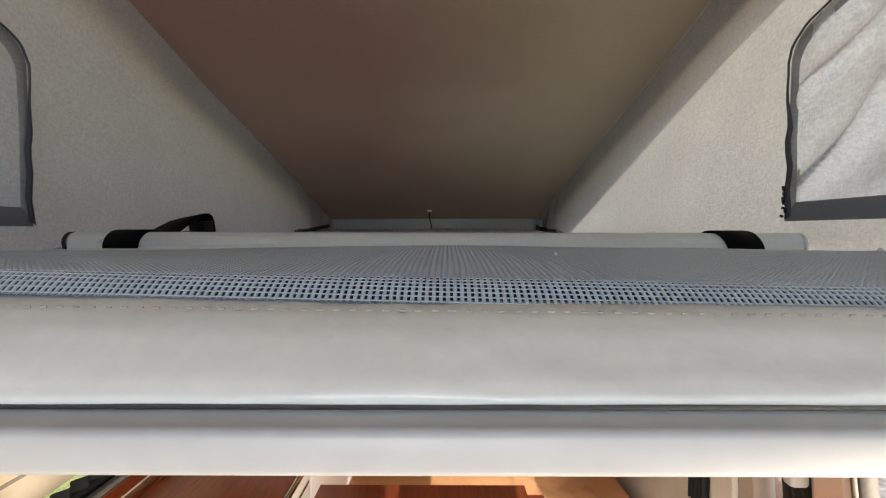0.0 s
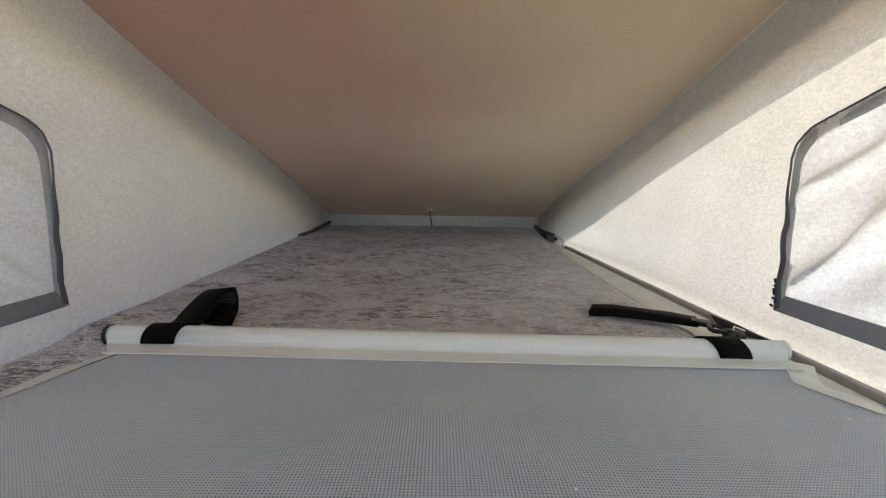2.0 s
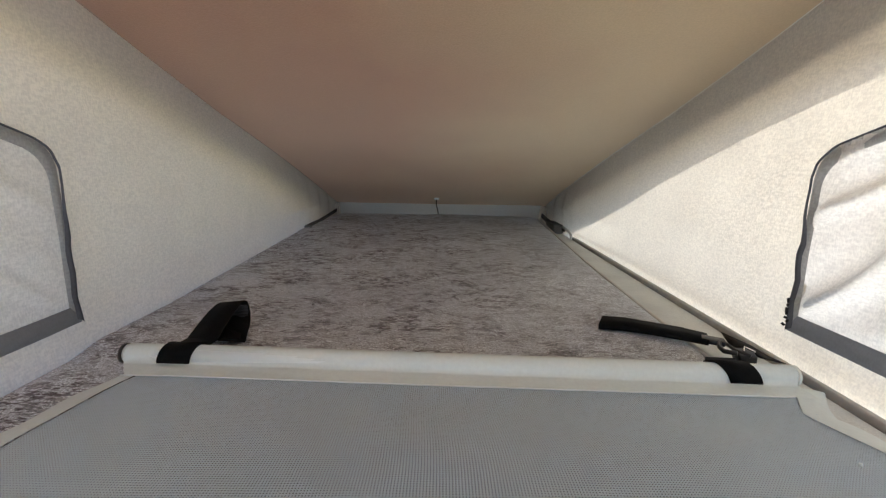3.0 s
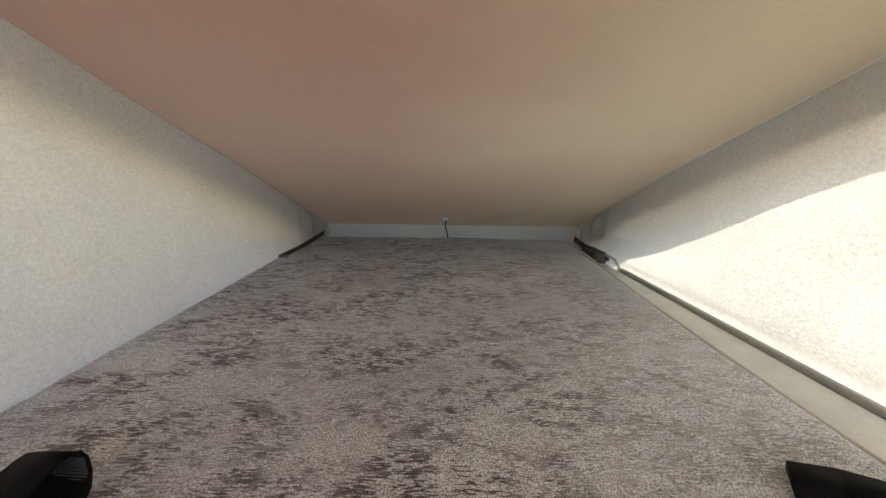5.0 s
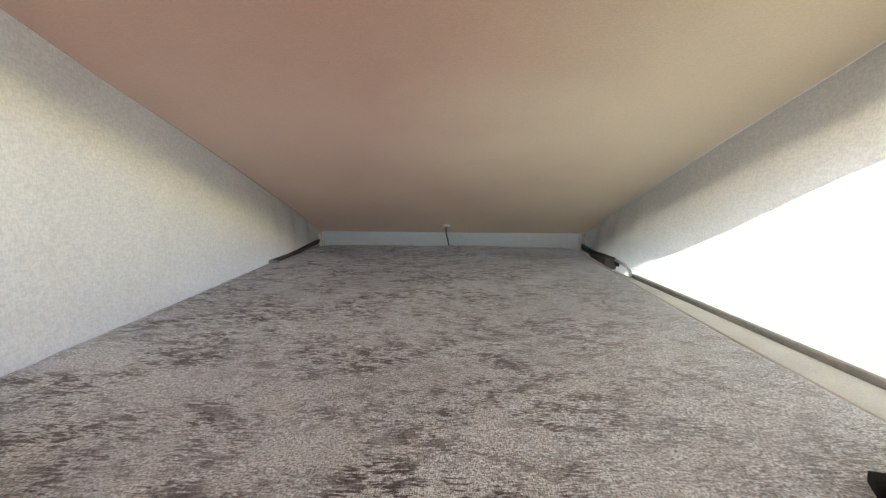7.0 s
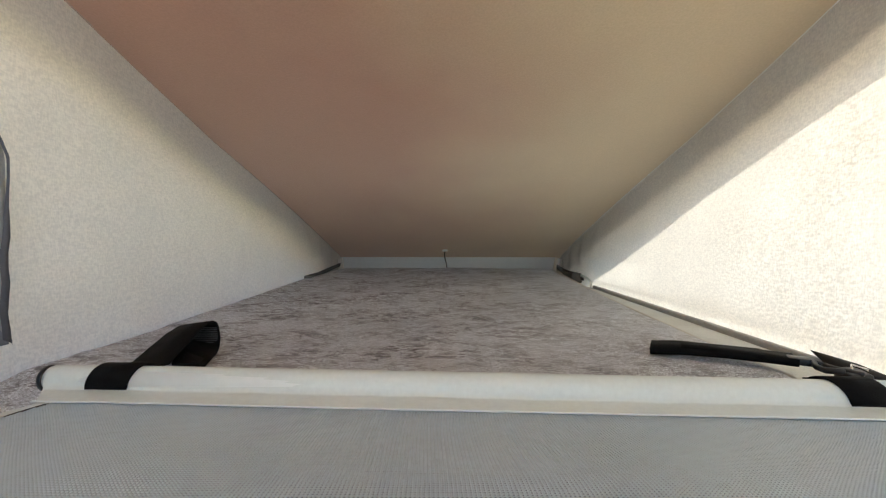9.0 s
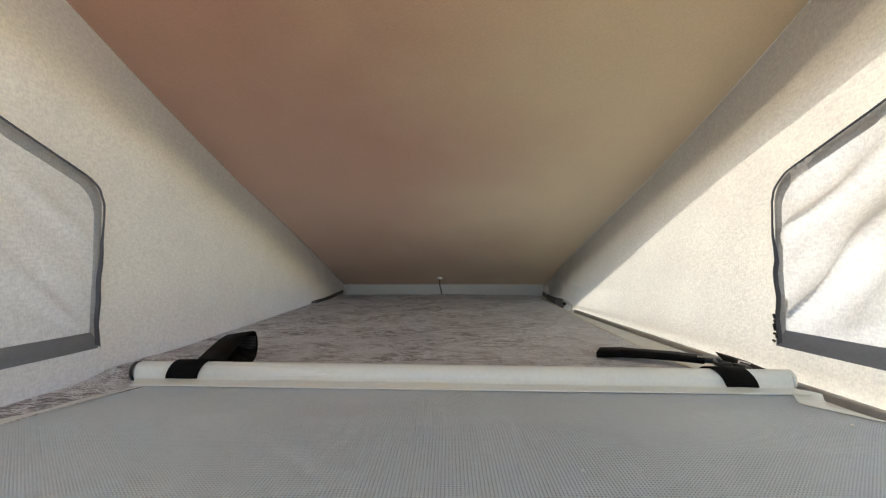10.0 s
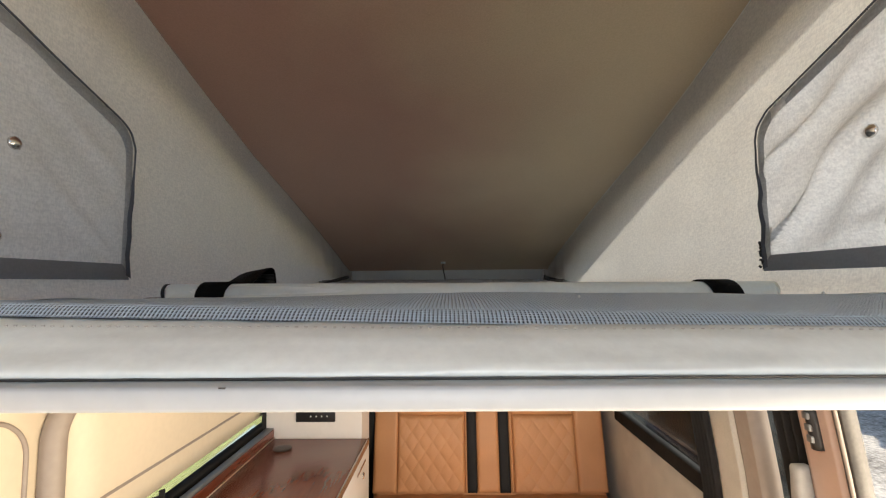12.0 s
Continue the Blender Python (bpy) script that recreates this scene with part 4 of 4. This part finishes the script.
# table
table = thing("table", (0, 1.04, 0), "cherry laminate camper table with rounded corners on a single leg", "table")
bm = box(-0.357, 0.321, 0.76, 1.322, 0.722, 0.742)
bmesh.ops.bevel(bm, geom=[e for e in bm.edges if abs(e.verts[0].co.z - e.verts[1].co.z) > 0.01], offset=0.045, segments=8, affect="EDGES")
part("tabletop", bm, M_WOOD, table, smooth=False)
bm = box(-0.3585, 0.3225, 0.7585, 1.3235, 0.724, 0.7405)
bmesh.ops.bevel(bm, geom=[e for e in bm.edges if abs(e.verts[0].co.z - e.verts[1].co.z) > 0.01], offset=0.046, segments=8, affect="EDGES")
part("edging", bm, M_WHITEPANEL, table, "pale edging", smooth=False)
part("leg", tube([(0, 1.04, 0.0), (0, 1.04, 0.722)], 0.03, 20), M_CHROME, table, "metal leg")

# east side: lining, window, pillar, slid-back door
part("van_wall_east", side_sheet(1, 1.12, 2.6, 0.0, 0.835), M_LINING, kind="structure")
part("van_wall_east", side_sheet(1, 1.12, 2.6, 1.28, ROOF), M_LINING, kind="structure")
part("van_wall_east", side_sheet(1, 2.12, 2.6, 0.835, 1.28), M_LINING, kind="structure")
part("window_seal", side_sheet(1, 1.30, 2.12, 0.815, 0.868, -0.012, 0.03), M_SEAL, kind="structure")
pane = part("window_pane", side_sheet(1, 1.30, 2.12, 0.85, 1.28, 0.018, 0.004), M_DARKGLASS, kind="structure")
pane.visible_shadow = False
part("pillar_east", side_sheet(1, 1.165, 1.262, 0.0, ROOF, -0.03, 0.06), M_LINING, kind="structure")
part("door_seal", side_sheet(1, 1.105, 1.162, 0.0, ROOF, -0.02, 0.05), M_TRIMGREY, kind="structure")
cur = thing("curtain", (0.76, 1.3, 0.84), "black curtain gathered beside the rear side window", "curtain")
part("cloth", grid(60, 12, folds(lambda z: hull(1, 0, z) - 0.035, 1.262, 1.345, 0.70, 1.33, 0.009, 5)), M_CURTAIN, cur)
cur = thing("curtain", (0.80, 1.0, 0.7), "long black curtain hanging in the sliding door", "curtain")
part("cloth", grid(60, 12, folds(lambda z: hull(1, 0, z) + 0.03, 0.965, 1.075, 0.80, 1.36, 0.012, 4)), M_CURTAIN, cur)
door = thing("sliding_door", (0.86, 1.2, 0.0), "rose beige sliding van door slid back beside the body", "van door")
part("panel", side_sheet(1, 0.975, 1.98, 0.02, 0.86, 0.06, 0.05), M_PAINT, door, "painted door panel")
part("edge_frame", side_sheet(1, 0.885, 0.962, 0.0, ROOF, 0.0, 0.045), M_PAINT, door, "rose beige door edge")
part("edge_trim", side_sheet(1, 0.862, 0.884, 0.0, ROOF, 0.01, 0.03), M_RUBBER, door, "dark rubber edge with bright bead")
part("edge_bead", tube([(hull(1, 0, z) + 0.004, 0.868, z) for z in np.linspace(0.1, ROOF, 14)], 0.0035, 8), M_TRIMGREY, door, "bright bead")
pane = part("pane", side_sheet(1, 0.962, 1.98, 0.86, 1.28, 0.09, 0.004), M_DARKGLASS, door, "tinted glass")
pane.visible_shadow = False
bm = bmesh.new()
tube([(hull(1, 0, z) - 0.001, 0.922, z) for z in np.linspace(1.125, 1.205, 8)], 0.013, 12, bm)
part("latch_recess", bm, M_BLACK, door, "dark oval latch recess")
for z in (1.145, 1.168, 1.192):
    part("latch_piece", box(hull(1, 0, z) - 0.018, hull(1, 0, z) - 0.008, 0.915, 0.929, z - 0.007, z + 0.007, 0.002), M_GREYMETAL, door, "metal latch piece")
part("inner_handle", box(0.752, 0.790, 0.965, 0.995, 0.95, 1.07, 0.008), M_EDGETRIM, door, "taupe inner handle")
# rear and front ends
part("van_wall_rear", box(-0.82, 0.82, 2.6, 2.64, -0.05, 1.40), M_BODY, kind="structure")
part("van_wall_front", box(-0.82, 0.82, -1.74, -1.70, -0.05, 0.80), M_BODY, kind="structure")
part("van_front_side", box(-0.84, -0.80, -1.7, -0.6, -0.05, 0.85), M_BODY, kind="structure")
part("van_front_side", box(0.80, 0.84, -1.7, -1.0, -0.05, 0.85), M_BODY, kind="structure")

# ---- outdoors ----
part("ground", grid(40, 40, lambda u, v: Vector(((u - 0.5) * 500, (v - 0.5) * 500, -0.42))), M_GRAVEL, kind="structure")
part("brick_wall_outside", box(-9.3, -9.0, -6, 8, -0.42, 3.0), M_BRICKWALL, kind="structure")


# unseen green sheet, added to tint the light from the east
def green_bounce_f(u, v):
    y, z = -9 + 20 * u, -0.42 + 3.2 * v
    return Vector((7.5 + 0.5 * noise.noise(Vector((y, z, 0))) + 0.2 * noise.noise(Vector((y * 4, z * 4, 3))) + 0.6 * v * v, y, z))


def bank_f(u, v):
    y, z = -3 + 17 * u, -0.42 + 1.3 * v
    return Vector((-2.3 - 2.6 * v + 0.15 * noise.noise(Vector((y * 3, z * 3, 7))) + 0.08 * noise.noise(Vector((y * 12, z * 12, 3))), y, z))


part("grass_bank_outside", grid(240, 30, bank_f), M_DRYGRASS, kind="structure")
part("hedge_outside", grid(120, 40, green_bounce_f), M_GREENBOUNCE, kind="structure")
